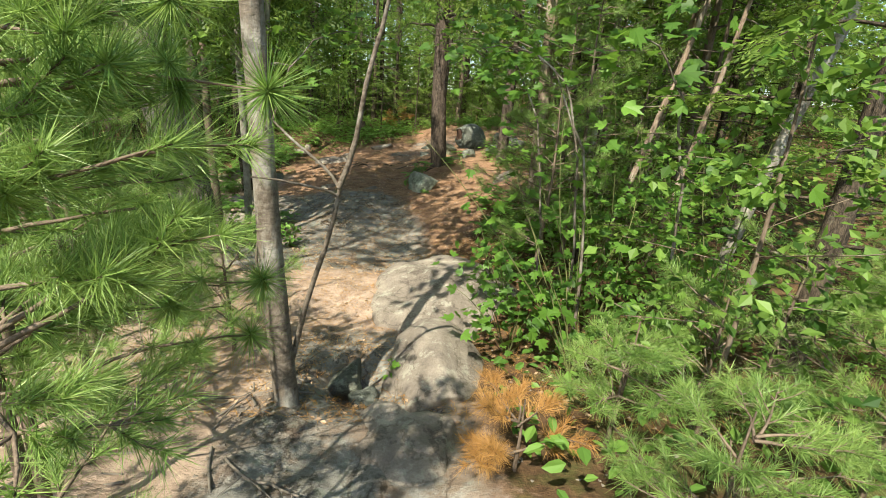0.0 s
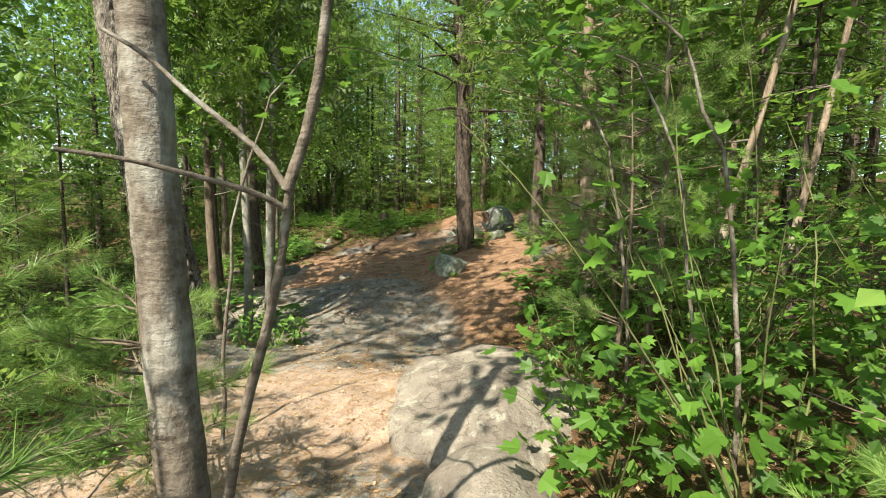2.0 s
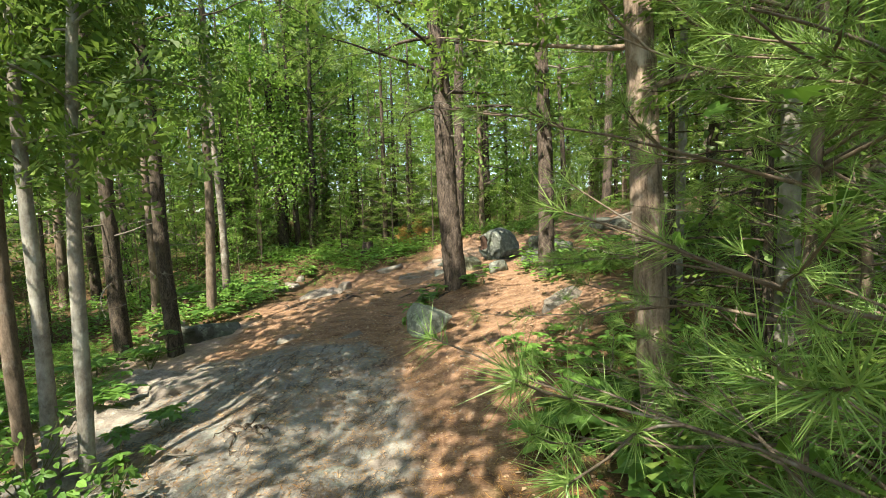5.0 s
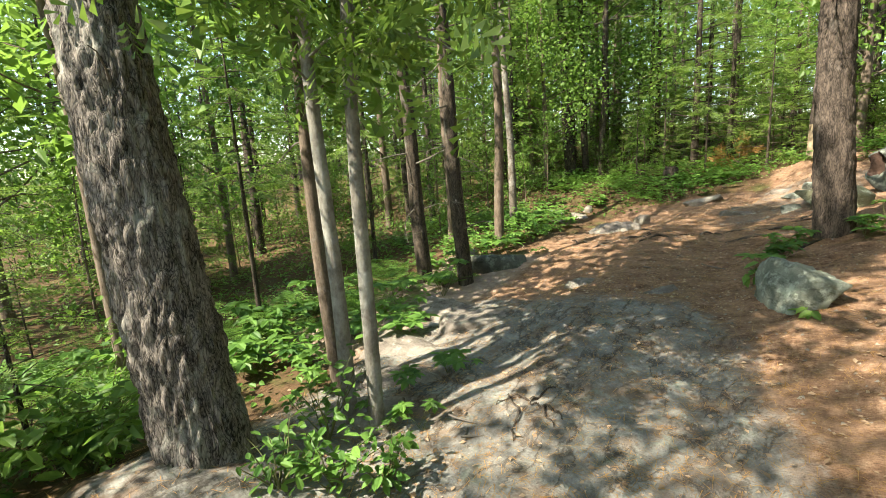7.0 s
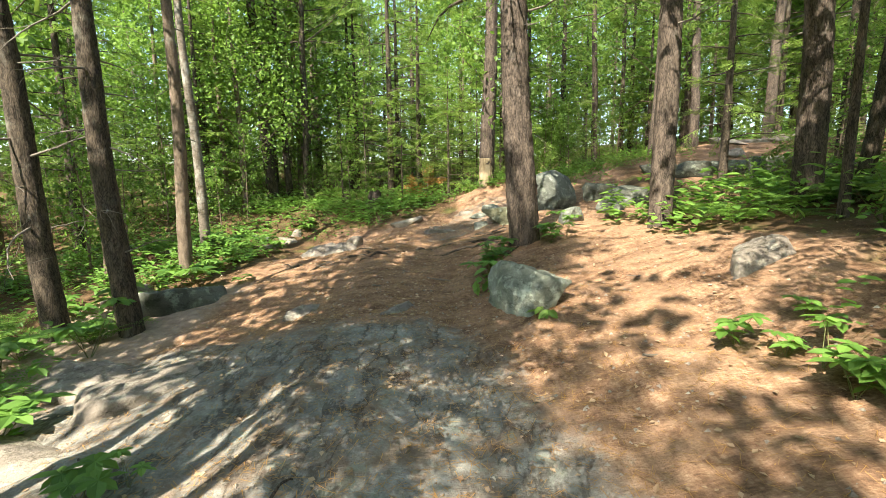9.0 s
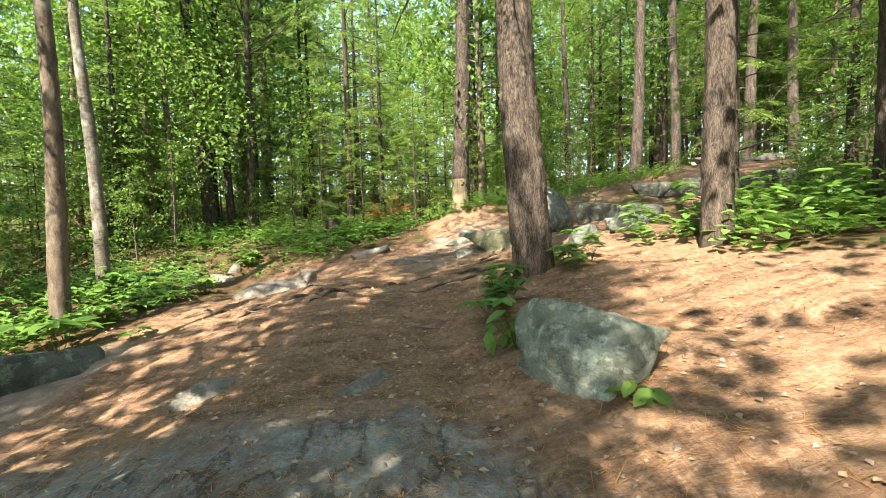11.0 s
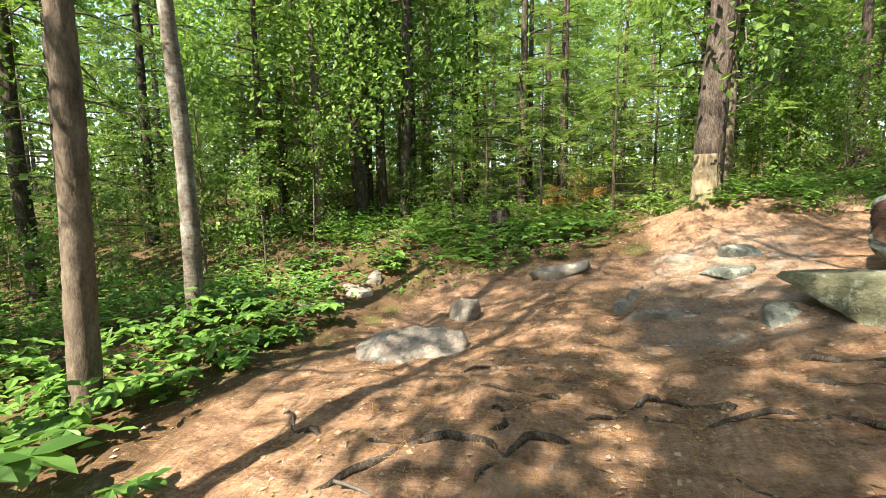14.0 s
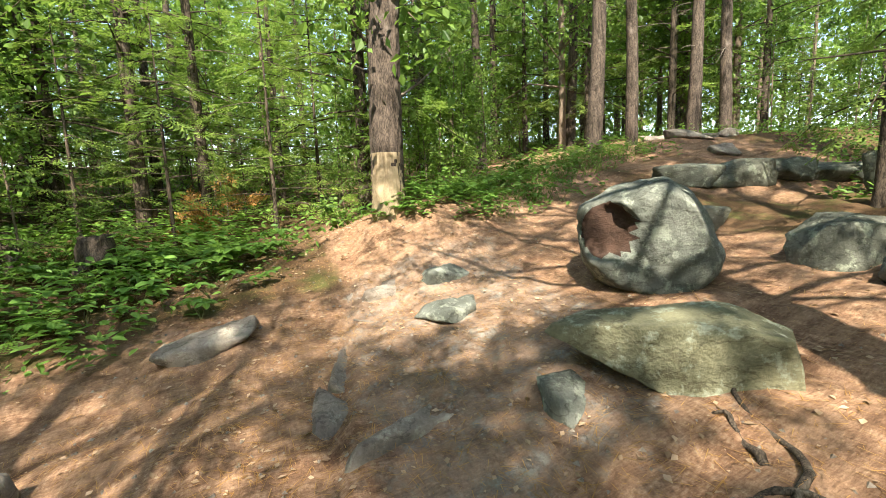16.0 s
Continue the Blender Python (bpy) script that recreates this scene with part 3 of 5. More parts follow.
def old_trunk(name, label, place, top, radius, bark, seed, tall=15.0, ridge=0.02, sides=44, flare=0.12, stubs=14, stub_from=2.2, crown="pine", first=8.0, step=0.05, bow=0.0, category="tree", wide=3.4, leafy=60, limbs=24):
    """A named big tree: rough trunk, dead side branches and a high crown. top: how far its line leans in x and y for each metre up."""
    rng = np.random.default_rng(seed)
    gz0 = ground_at(*place)
    ob = thing(name, label, category, (place[0], place[1], gz0))
    near = 7.0
    z = np.concatenate([np.arange(-0.3, near, step), np.linspace(near, tall, 12)])
    off_line = bow * np.sin(z / 5)
    line = np.stack([top[0] * z + off_line + 0.02 * np.sin(z * 1.3 + seed), top[1] * z + 0.02 * np.cos(z * 1.1 + seed), z], 1)
    s = Soup()
    sweep(s, line, radius * (1 - 0.75 * np.clip(z, 0, None) / tall), sides, 0.06, ridge, seed, flare)
    part("trunk", s.mesh("trunk"), bark, ob)
    for k in range(stubs):
        h = stub_from + (near + 1 - stub_from) * (k + rng.uniform(0, 1)) / max(stubs, 1)
        base = np.array([np.interp(h, z, line[:, a]) for a in range(3)])
        a = rng.uniform(0, 6.28)
        ln = rng.uniform(0.25, 1.5) * (0.4 if radius < 0.15 else 1)
        tw = Soup()
        b = bend(base, (math.cos(a), math.sin(a), rng.uniform(-0.15, 0.3)), ln + radius, 8, rng.uniform(-0.1, 0.4), 0.12, rng)
        sweep(tw, b, np.linspace(0.010 + 0.007 * ln, 0.003, 8), 6)
        for j in range(int(4 * ln)):
            q = b[rng.integers(3, 7)]
            sweep(tw, bend(q, rng.normal(size=3) * [1, 1, 0.5], 0.35 * ln, 5, 0.2, 0.15, rng), np.linspace(0.005, 0.002, 5), 4)
        part("dead_branch", tw.mesh("dead_branch"), TWIG, ob)
    lim, cr = Soup(), Soup()
    for k in range(limbs):
        h = first + (tall - first) * (k + rng.uniform(0, 1)) / limbs
        base = np.array([np.interp(h, z, line[:, a]) for a in range(3)])
        a = k * 2.4
        length = wide * (1.2 - 0.8 * (h - first) / (tall - first)) * rng.uniform(0.7, 1.1)
        b = bend(base, (math.cos(a), math.sin(a), 0.3), length, 7, 0.2, 0.1, rng)
        sweep(lim, b, np.linspace(radius * 0.2, 0.006, 7), 5)
        n = leafy
        p, d = limb_tips(b, n, rng, 0.28)
        aim = d * 0.5 + rng.normal(size=(n, 3)) * 0.5
        if crown == "pine":
            cr.scatter(SPRAY_V, SPRAY_T, p, frames_of(aim, unit(n, rng)), 0.38 * rng.uniform(0.7, 1.2, n))
        else:
            cr.scatter(LEAF_V, LEAF_T, p, frames_of(aim, np.tile([0, 0, 1.0], (n, 1)) + rng.normal(size=(n, 3)) * 0.4), 0.24 * rng.uniform(0.7, 1.2, n))
    part("branchwork", lim.mesh("branchwork"), bark, ob)["kind"] = "stuff"
    part("crown", cr.mesh("crown", False), FIR if crown == "pine" else LEAF, ob, "high thin green crown")
    return ob


# ---- stones ----
def stone(name, label, size, seed, cuts=(), material=None, detail=5, rough=0.10, square=0.75):
    """A boulder: a squared ball cut by planes (normal x, y, z and distance), with a worn rough skin."""
    bm = bmesh.new()
    bmesh.ops.create_icosphere(bm, subdivisions=detail, radius=1)
    p = np.array([v.co[:] for v in bm.verts])
    f = np.array([[v.index for v in face.verts] for face in bm.faces])
    bm.free()
    p = np.sign(p) * np.abs(p) ** square
    p = p / np.maximum(np.linalg.norm(p, axis=1, keepdims=True) ** 0.6, 0.2)
    rng = np.random.default_rng(seed)
    planes = list(cuts) + [(*unit(1, rng)[0], rng.uniform(0.72, 0.95)) for _ in range(9)]
    for a, b, c, d in planes:
        n = np.array([a, b, c]) / math.sqrt(a * a + b * b + c * c)
        over = np.maximum(0, p @ n - d)
        p = p - n[None] * over[:, None] * 0.93
    p = p * np.asarray(size, float) / 2
    m = float(np.mean(size))
    q = p / m
    r = (fbm(q, 2.2, seed) - 0.5) * rough * m * 1.5 + (fbm(q, 7, seed + 3) - 0.5) * rough * m * 0.45 + (np.abs(vnoise(q, 16, seed) - 0.5)) * rough * m * 0.18
    p = p + p / (np.linalg.norm(p, axis=1, keepdims=True) + 1e-6) * r[:, None]
    return p, f


def rest(name, label, place, size, seed, material, turn=0.0, cuts=(), sink=0.2, tip=(0, 0), group="", detail=5, rough=0.10, category="rock", square=0.75):
    p, f = stone(name, label, size, seed, cuts, None, detail, rough, square)
    ob = solo(name, mesh_of(name, p, f), material, label, category, group=group)
    ob.matrix_world = pose(place[0], place[1], ground_at(*place) + size[2] * (0.5 - sink), tip[0], tip[1], turn)
    return ob


def angular(points, seed, rough=0.03, cuts=5, soften=2):
    """A broken rock: the hull of a few corners, worn and roughened."""
    bm = bmesh.new()
    for q in points:
        bm.verts.new(q)
    got = bmesh.ops.convex_hull(bm, input=bm.verts[:])
    bmesh.ops.delete(bm, geom=[g for g in got["geom_interior"] if isinstance(g, bmesh.types.BMVert)], context="VERTS")
    bmesh.ops.subdivide_edges(bm, edges=bm.edges[:], cuts=cuts, use_grid_fill=True)
    bmesh.ops.triangulate(bm, faces=bm.faces[:])
    long = [e for e in bm.edges if e.calc_length() > 0.09]
    bmesh.ops.subdivide_edges(bm, edges=long, cuts=1)
    bmesh.ops.triangulate(bm, faces=bm.faces[:])
    for _ in range(soften):
        bmesh.ops.smooth_vert(bm, verts=bm.verts[:], factor=0.35, use_axis_x=True, use_axis_y=True, use_axis_z=True)
    bm.verts.index_update()
    p = np.array([v.co[:] for v in bm.verts])
    f = np.array([[v.index for v in face.verts] for face in bm.faces])
    bm.free()
    c = p.mean(0)
    d = p - c
    d /= np.linalg.norm(d, axis=1, keepdims=True) + 1e-6
    r = (fbm(p, 3, seed) - 0.5) * rough * 2.2 + (fbm(p, 9, seed + 2) - 0.5) * rough * 1.4 + np.abs(vnoise(p, 24, seed) - 0.5) * rough * 0.7 - np.clip(0.06 - np.abs(fbm(p, 2.2, seed + 7) - 0.5), 0, 1) * rough * 8
    return p + d * r[:, None], f


def broken(name, label, place, size, seed, material, turn=0.0, sink=0.5, group="", tip=(0, 0), corners=13, rough=0.03):
    """A broken rock half sunk in the ground."""
    rng = np.random.default_rng(seed)
    q = rng.uniform(-1, 1, (corners, 3))
    q /= np.maximum(np.max(np.abs(q), axis=1, keepdims=True), 1e-3) * rng.uniform(1.0, 1.35, (corners, 1))
    p, f = angular(q * np.array(size) / 2, seed, rough)
    ob = solo(name, mesh_of(name, p, f), material, label, "rock", group=group)
    ob.matrix_world = pose(place[0], place[1], ground_at(*place) + size[2] * (0.5 - sink), tip[0], tip[1], turn)
    return ob

# ---- the big trees along the trail ----
old_trunk("oak_tree", "thick leaning oak with grey ridged bark at the trail's edge", (-3.95, 7.28), (-0.19, 0.01), 0.33, OAK_BARK, 1, ridge=0.055, sides=120, flare=0.2, stubs=5, stub_from=2.0, crown="oak", first=5.2, step=0.035, leafy=95, limbs=36, wide=3.3)
old_trunk("pine_tree", "tall pine with dark furrowed bark and dead side branches", (-0.14, 14.9), (-0.05, 0.03), 0.255, PINE_BARK, 2, ridge=0.03, sides=64, flare=0.14, stubs=26, stub_from=2.9, first=3.9, step=0.04, leafy=70, limbs=60)
pine_b = old_trunk("pine_tree", "tall pine with a patch of bare wood at its foot", (-0.36, 22.3), (0.03, 0.0), 0.25, PINE_BARK, 3, ridge=0.03, sides=56, flare=0.12, stubs=16, stub_from=3.4, first=8)
skin = next(o for o in pine_b.children if o.name.startswith("trunk")).data
skin.materials.append(PEELED)
mid = np.array([q.center[:] for q in skin.polygons])
nor = np.array([q.normal[:] for q in skin.polygons])
bare_wood = (mid[:, 2] < 1.1 - 0.9 * vnoise(mid, 5, 3)) & (nor @ np.array([-0.5, -0.85, 0]) > 0.15 + 0.4 * vnoise(mid * [1, 1, 0.3], 9, 6))
skin.polygons.foreach_set("material_index", bare_wood.astype(np.int32))
old_trunk("cedar_tree", "slim cedar with pale shaggy peeling bark", (1.85, 8.3), (-0.06, 0.0), 0.14, SHAG_BARK, 4, ridge=0.022, sides=40, flare=0.05, stubs=14, stub_from=0.6, first=2.7, tall=9, wide=1.7, leafy=80)
old_trunk("pine_tree", "pine with sunlit flaking bark among ferns", (1.85, 14.3), (-0.01, 0.0), 0.17, PINE_BARK, 5, ridge=0.025, stubs=12, stub_from=2.5)
old_trunk("pine_tree", "dark straight pine behind the ferns", (3.95, 14.3), (-0.03, 0.0), 0.2, PINE_BARK, 6, ridge=0.025, stubs=12)
old_trunk("pine_tree", "dark leaning pine on the slope", (5.3, 15.0), (0.1, 0.0), 0.12, DARK_BARK, 7, ridge=0.02, stubs=8)
old_trunk("hemlock", "dark leaning hemlock on the edge of the bank", (-5.6, 13.0), (-0.05, 0.0), 0.15, DARK_BARK, 8, ridge=0.015, sides=36, flare=0.1, stubs=22, stub_from=1.0, first=5, tall=12, wide=1.7, leafy=34)
old_trunk("hemlock", "dark hemlock standing below the bank", (-6.95, 13.35), (-0.06, 0.0), 0.17, DARK_BARK, 9, ridge=0.015, sides=36, flare=0.1, stubs=18, stub_from=1.2, first=5, tall=12, wide=1.7, leafy=34)
old_trunk("spruce_tree", "slim brown-barked tree among low herbs", (-6.5, 15.78), (0.015, 0.0), 0.125, BROWN_BARK, 10, ridge=0.01, sides=32, flare=0.03, stubs=9, stub_from=2.0, first=7.5, tall=12, wide=2.0, leafy=26)
old_trunk("birch_tree", "slim grey-barked tree with a bowed foot", (-7.1, 17.55), (-0.035, 0.0), 0.115, MAPLE_BARK, 11, ridge=0.006, sides=28, flare=0.03, stubs=5, stub_from=2.5, first=7.5, crown="oak", tall=12, wide=2.0, leafy=26)
old_trunk("spruce_tree", "slim dark tree behind the herbs", (-8.15, 15.9), (-0.01, 0.0), 0.11, BROWN_BARK, 12, ridge=0.008, sides=24, flare=0.03, stubs=7, first=7.5, tall=12, wide=2.0, leafy=26)
old_trunk("spruce_tree", "dark tree deep in the wood", (-12.8, 19.2), (-0.03, 0.0), 0.17, DARK_BARK, 13, ridge=0.01, sides=24, stubs=7, first=7.5, tall=12, wide=2.0, leafy=26)
for k, (x, y, r, ln) in enumerate([(-8.8, 25.5, 0.24, -0.05), (-8.25, 25.9, 0.15, -0.03), (-7.4, 25.5, 0.14, 0.02), (-7.9, 27.4, 0.13, 0.0)]):
    old_trunk("spruce_tree", "dark conifer trunk in a close group", (x, y), (ln, 0), r, DARK_BARK, 20 + k, ridge=0.015, sides=28, stubs=16, stub_from=2.5, first=6, flare=0.08, leafy=30)
for k, (x, y, r) in enumerate([(6.0, 24.9, 0.2), (7.6, 25.2, 0.17), (10.5, 25.6, 0.2), (12.6, 26.0, 0.2), (12.5, 20.3, 0.17), (5.0, 29, 0.15), (9.5, 30, 0.2)]):
    old_trunk("pine_tree", "straight pine beside the upper trail", (x, y), (0.03 * (-1) ** k, 0), r, PINE_BARK, 30 + k, ridge=0.015, sides=24, stubs=8, stub_from=2.5, first=6)
# slim stems by the oak
for k, (x, y, lx, r, mat, lab) in enumerate([(-3.64, 8.45, -0.005, 0.072, SMOOTH_BARK, "slim grey sapling stem blotched with lichen"), (-3.35, 8.5, 0.045, 0.07, SMOOTH_BARK, "slim grey sapling stem blotched with lichen"),
                                              (-4.45, 8.95, -0.03, 0.085, BROWN_BARK, "slim brown leaning stem"), (-7.2, 7.7, -0.1, 0.08, BROWN_BARK, "slim brown leaning stem below the bank")]):
    old_trunk("sapling", lab, (x, y), (lx, 0.0), r, mat, 50 + k, ridge=0.004, sides=20, flare=0.02, stubs=4, stub_from=1.8, first=3.0, tall=9, wide=1.1, leafy=60, crown="pine" if k < 2 else "oak")
# at the start of the walk
# added pine, placed up-sun so its thin crown dapples the bedrock with shade
old_trunk("pine_tree", "added slender pine whose thin high crown half-shades the bedrock", (-4.3, 3.0), (0.0, 0.0), 0.1, PINE_BARK, 59, ridge=0.01, sides=24, flare=0.03, stubs=10, stub_from=1.0, first=6, tall=10, wide=1.8, leafy=26)
old_trunk("maple_tree", "young maple with smooth grey-brown bark", (-0.92, 2.76), (-0.06, -0.03), 0.084, MAPLE_BARK, 60, ridge=0.009, sides=32, flare=0.05, stubs=3, stub_from=1.6, first=4.5, tall=9, crown="oak")
for k, (x, y, lx, r) in enumerate([(2.6, 8.1, 0.03, 0.08), (4.1, 9.4, 0.12, 0.1), (3.6, 5.4, 0.22, 0.08), (2.6, 6.6, 0.2, 0.05), (3.2, 11.2, 0.02, 0.07), (3.1, 6.2, 0.16, 0.04)]):
    old_trunk("young_tree", "thin pale stem leaning in the thicket", (x, y), (lx, 0.0), r, SHAG_BARK if k % 2 else SMOOTH_BARK, 70 + k, ridge=0.006, sides=18, flare=0.02, stubs=6, stub_from=1.0, first=4, tall=8, crown="oak")

# ---- the wood around ----
broad = [broadleaf_tree("broadleaf_tree", "slender broadleaf tree with a loose green crown", 11, 0.11, 1.6, 6200, 0.15, s, BROWN_BARK, LEAF, "trees of the wood", 30) for s in (101, 102, 103)]
firs = [hemlock_tree("hemlock_tree", "hemlock with dark drooping branches", 10, 0.13, 1.2, s, "trees of the wood", 1300, 0.3) for s in (111, 112)]
small = [broadleaf_tree("understory_tree", "thin young tree in leaf", 3.6, 0.025, 0.3, 1250, 0.105, s, BROWN_BARK, LEAF, "young growth", 22, reach=0.33, sides=6) for s in (121, 122, 123)]
small_firs = [hemlock_tree("hemlock_sapling", "young hemlock with feathery branches", 3.4, 0.03, 0.15, s, "young growth", 620, 0.26, reach=0.36, limbs=34) for s in (131, 132)]


def set_down(ob, x, y, rng, scale):
    return copy_thing(ob, Matrix.LocRotScale((x, y, ground_at(x, y)), Euler((0, 0, rng.uniform(0, 6.28))), (scale, scale, scale * rng.uniform(0.85, 1.15))))


def clear_of_trail(x, y, gap):
    c = float(centre(y))
    if y > 20:
        return not (c - 4 < x < c + 9 and y < 24) and not (3 < x < 12 and y < 31)
    return not (c - np.interp(y, [0, 7, 10, 16, 20], [1.8, 2.6, 4.5, 5.2, 5.5]) - gap < x < c + np.interp(y, [0, 5, 8, 12, 16, 20], [1.1, 1.2, 3.6, 5.5, 6.5, 7.5]) + gap)


woods = np.random.default_rng(17)
first_spots = [(-13, 12), (-9, 23.5), (6, 11.5), (-13, 30), (9, 13), (-4, 33), (2, 34), (-6, 4), (5, 3.5), (-5.5, 23.8)]
for ob, (x, y) in zip(broad + firs + small + small_firs, first_spots):
    ob.location = (x, y, ground_at(x, y))
count = 0
for k in range(6000):
    if count >= 150:
        break
    a, r = woods.uniform(0, 6.28), 9 + 36 * woods.random() ** 0.85
    x, y = -1.5 + r * math.cos(a), 13 + r * math.sin(a)
    if not clear_of_trail(x, y, 2.2) or (y < 4 and woods.random() < 0.6) or (-13 < x < 0 and y < 14) or (-16 < x < 3 and 12 < y < 23 and woods.random() < 0.5):
        continue
    src = broad[woods.integers(3)] if woods.random() < 0.4 else firs[woods.integers(2)]
    set_down(src, x, y, woods, woods.uniform(0.8, 1.45))
    count += 1
count = 0
for k in range(9000):
    if count >= 300:
        break
    x, y = woods.uniform(-24, 18), woods.uniform(1.5, 46)
    if not clear_of_trail(x, y, 0.7 if y < 9 and x > 0 else 1.3) or (y < 10 and x < 0 and woods.random() < 0.5):
        continue
    src = small[woods.integers(3)] if woods.random() < 0.62 else small_firs[woods.integers(2)]
    set_down(src, x, y, woods, woods.uniform(0.4, 1.15))
    count += 1

# feathery hemlocks by the trail
for k, (x, y, s) in enumerate([(-1.7, 25.8, 1.5), (-3.5, 25.2, 1.2), (-0.5, 27.5, 1.6), (-5.2, 26.5, 1.4), (-10.5, 24, 1.4), (2.4, 7.9, 1.3), (3.3, 9.6, 1.5), (2.0, 5.9, 0.9), (3.9, 7.0, 1.5), (4.6, 11.3, 1.4), (-4.4, 3.6, 1.3)]):
    set_down(small_firs[k % 2], x, y, woods, s)

for k, (x, y, s) in enumerate([(-3.0, 27.0, 0.9), (-6.0, 28.5, 1.1), (-9.5, 27.5, 1.0), (-12.5, 26, 1.1), (4.0, 31.5, 1.2), (-4.5, 31.5, 1.2), (8.0, 33.0, 1.2), (-8.0, 33.0, 1.2), (12, 31, 1.1), (-15, 32, 1.2)]):
    set_down(firs[k % 2], x, y, woods, s)
for k, (x, y, s) in enumerate([(-11.2, 25.0, 1.0), (-13.5, 22.5, 1.1), (-6.4, 29.0, 1.1), (-1.2, 30.0, 1.0), (2.0, 29.5, 1.1), (-16, 20, 1.2), (-17, 26, 1.2), (-3.2, 29.6, 1.0), (-12.5, 29, 1.2), (-20, 17, 1.2), (-12.0, 9.5, 1.0), (-10.5, 5.5, 1.0), (-15, 14, 1.2), (-9.8, 22.3, 0.9), (6.8, 15.6, 1.0), (8.5, 19.5, 1.1), (5.2, 18.8, 0.8), (7.2, 12.2, 1.0), (9.0, 28.5, 1.0), (12.5, 28.0, 1.1), (15.5, 26.5, 1.1), (7.0, 31.5, 1.2), (16.5, 31, 1.2), (11, 33.5, 1.2), (4.4, 33.0, 1.1)]):
    set_down(firs[k % 2], x, y, woods, s)
# extra tree added only to cast shade on the pale rock of the bank
for k, (x, y, s) in enumerate([(-6.6, 3.6, 0.7)]):
    set_down(broad[k], x, y, woods, s)
for k in range(14):
    set_down(broad[k % 3], woods.uniform(7, 24), woods.uniform(27, 43), woods, woods.uniform(0.9, 1.5))
for k, (x, y) in enumerate([(1.3, 24.8), (2.3, 25.6), (3.2, 26.9), (4.4, 28.2), (1.8, 27.2), (5.4, 29.6), (2.9, 25.0), (3.9, 30.0), (6.6, 30.8), (7.8, 32.2), (0.6, 26.6), (9.5, 33.0)]):
    set_down(small[k % 3], x, y, woods, 0.75 + 0.06 * (k % 5))
high_fir = hemlock_tree("hemlock_tree", "young hemlock with feathery boughs above a bare stem", 6.0, 0.05, 2.5, 140, "trees of the wood", 900, 0.3, reach=0.3, limbs=26)
high_fir.location = (-8.4, 10.2, ground_at(-8.4, 10.2))
for x, y, s in ((2.7, 10.2, 1.1), (3.6, 13.2, 1.2), (-9.6, 14.3, 1.2)):
    set_down(high_fir, x, y, woods, s)

# far woods close the view on all sides
far = Soup()
n = 250000
a, r = np.where(woods.random(n) < 0.8, woods.uniform(-0.3, 3.5, n), woods.uniform(0, 6.28, n)), woods.uniform(36, 66, n)
fx, fy = -1.5 + r * np.cos(a), 14 + r * np.sin(a)
fz = land(fx, fy) + woods.uniform(0, 1, n) ** 0.8 * (17 + 9 * vnoise(np.stack([fx, fy, 0 * fx], 1), 0.12))
far.scatter(LEAF_V, LEAF_T, np.stack([fx, fy, fz], 1), frames_of(unit(n, woods), unit(n, woods)), woods.uniform(0.28, 0.6, n))
solo("far_woods", far.mesh("far_woods", False), LEAF, "distant green wall of forest leaves", "forest", kind="stuff")

# ---- stones ----
RIM = [(-0.68, 0.38), (-0.3, 0.55), (0.17, 0.64), (0.42, 0.46), (0.70, -0.08), (0.66, -0.3), (0.45, -0.60), (-0.05, -0.58), (-0.4, -0.5), (-0.64, -0.24)]
p, f = angular([(u * s, v, w * s) for s, v in ((0.74, -0.45), (0.92, -0.08), (0.88, 0.2), (0.62, 0.5)) for u, w in RIM], 41, 0.035, 5, 3)
deep = np.clip((0.27 - np.hypot((p[:, 0] + 0.34) / 0.95, p[:, 2] - 0.12)) / 0.05, 0, 1) * (p[:, 1] < 0.0)
p[:, 1] += deep * (0.13 + 0.25 * np.clip(-0.3 - p[:, 1], 0, 1))
me = mesh_of("boulder", p, f)
boulder = solo("boulder", me, ROCK, "big grey lichened boulder with a rusty hollow in its face", "rock")
me.materials.append(HOLLOW)
me.polygons.foreach_set("material_index", (deep[f].mean(1) > 0.45).astype(np.int32))
boulder.matrix_world = pose(1.05, 18.85, ground_at(1.05, 18.85) + 0.36, 0, 0, -44)
SLAB = [(-0.80, 0, 0.40), (-0.76, 0, 0.47), (0.33, 0.05, 0.58), (0.66, 0.02, 0.50), (0.74, 0.05, -0.05), (0.1, -0.05, -0.04), (-0.45, 0, 0.22),
        (-0.62, 0.38, 0.5), (0.3, 0.5, 0.64), (0.70, 0.45, 0.45), (0.72, 0.45, -0.05), (-0.5, 0.45, 0.1)]
p, f = angular(np.array(SLAB) * [0.9, 0.9, 0.74], 42, 0.026, 8, 1)
slab = solo("slab_rock", mesh_of("slab_rock", p, f), OLIVE_ROCK, "flat-topped olive slab of rock tipped on the trail", "rock")
slab.matrix_world = pose(-0.24, 17.52, ground_at(-0.1, 17.3) - 0.06, 0, 0, -50)
broken("rock", "grey stone propping up the slab", (-0.75, 17.85), (0.42, 0.4, 0.3), 43, ROCK, 20, 0.45)
broken("rock", "dark rounded boulder behind the big one", (2.5, 19.6), (1.0, 0.7, 0.6), 44, DARK_ROCK, -25, 0.3, corners=22, rough=0.04)
broken("rock", "long dark mossy rock", (2.6, 17.95), (1.2, 0.75, 0.55), 45, DARK_ROCK, -15, 0.3, corners=22, rough=0.04)
broken("rock", "lichened rock lying on dark soil", (2.15, 17.3), (0.85, 0.6, 0.45), 46, ROCK, 10, 0.3, corners=22, rough=0.04)
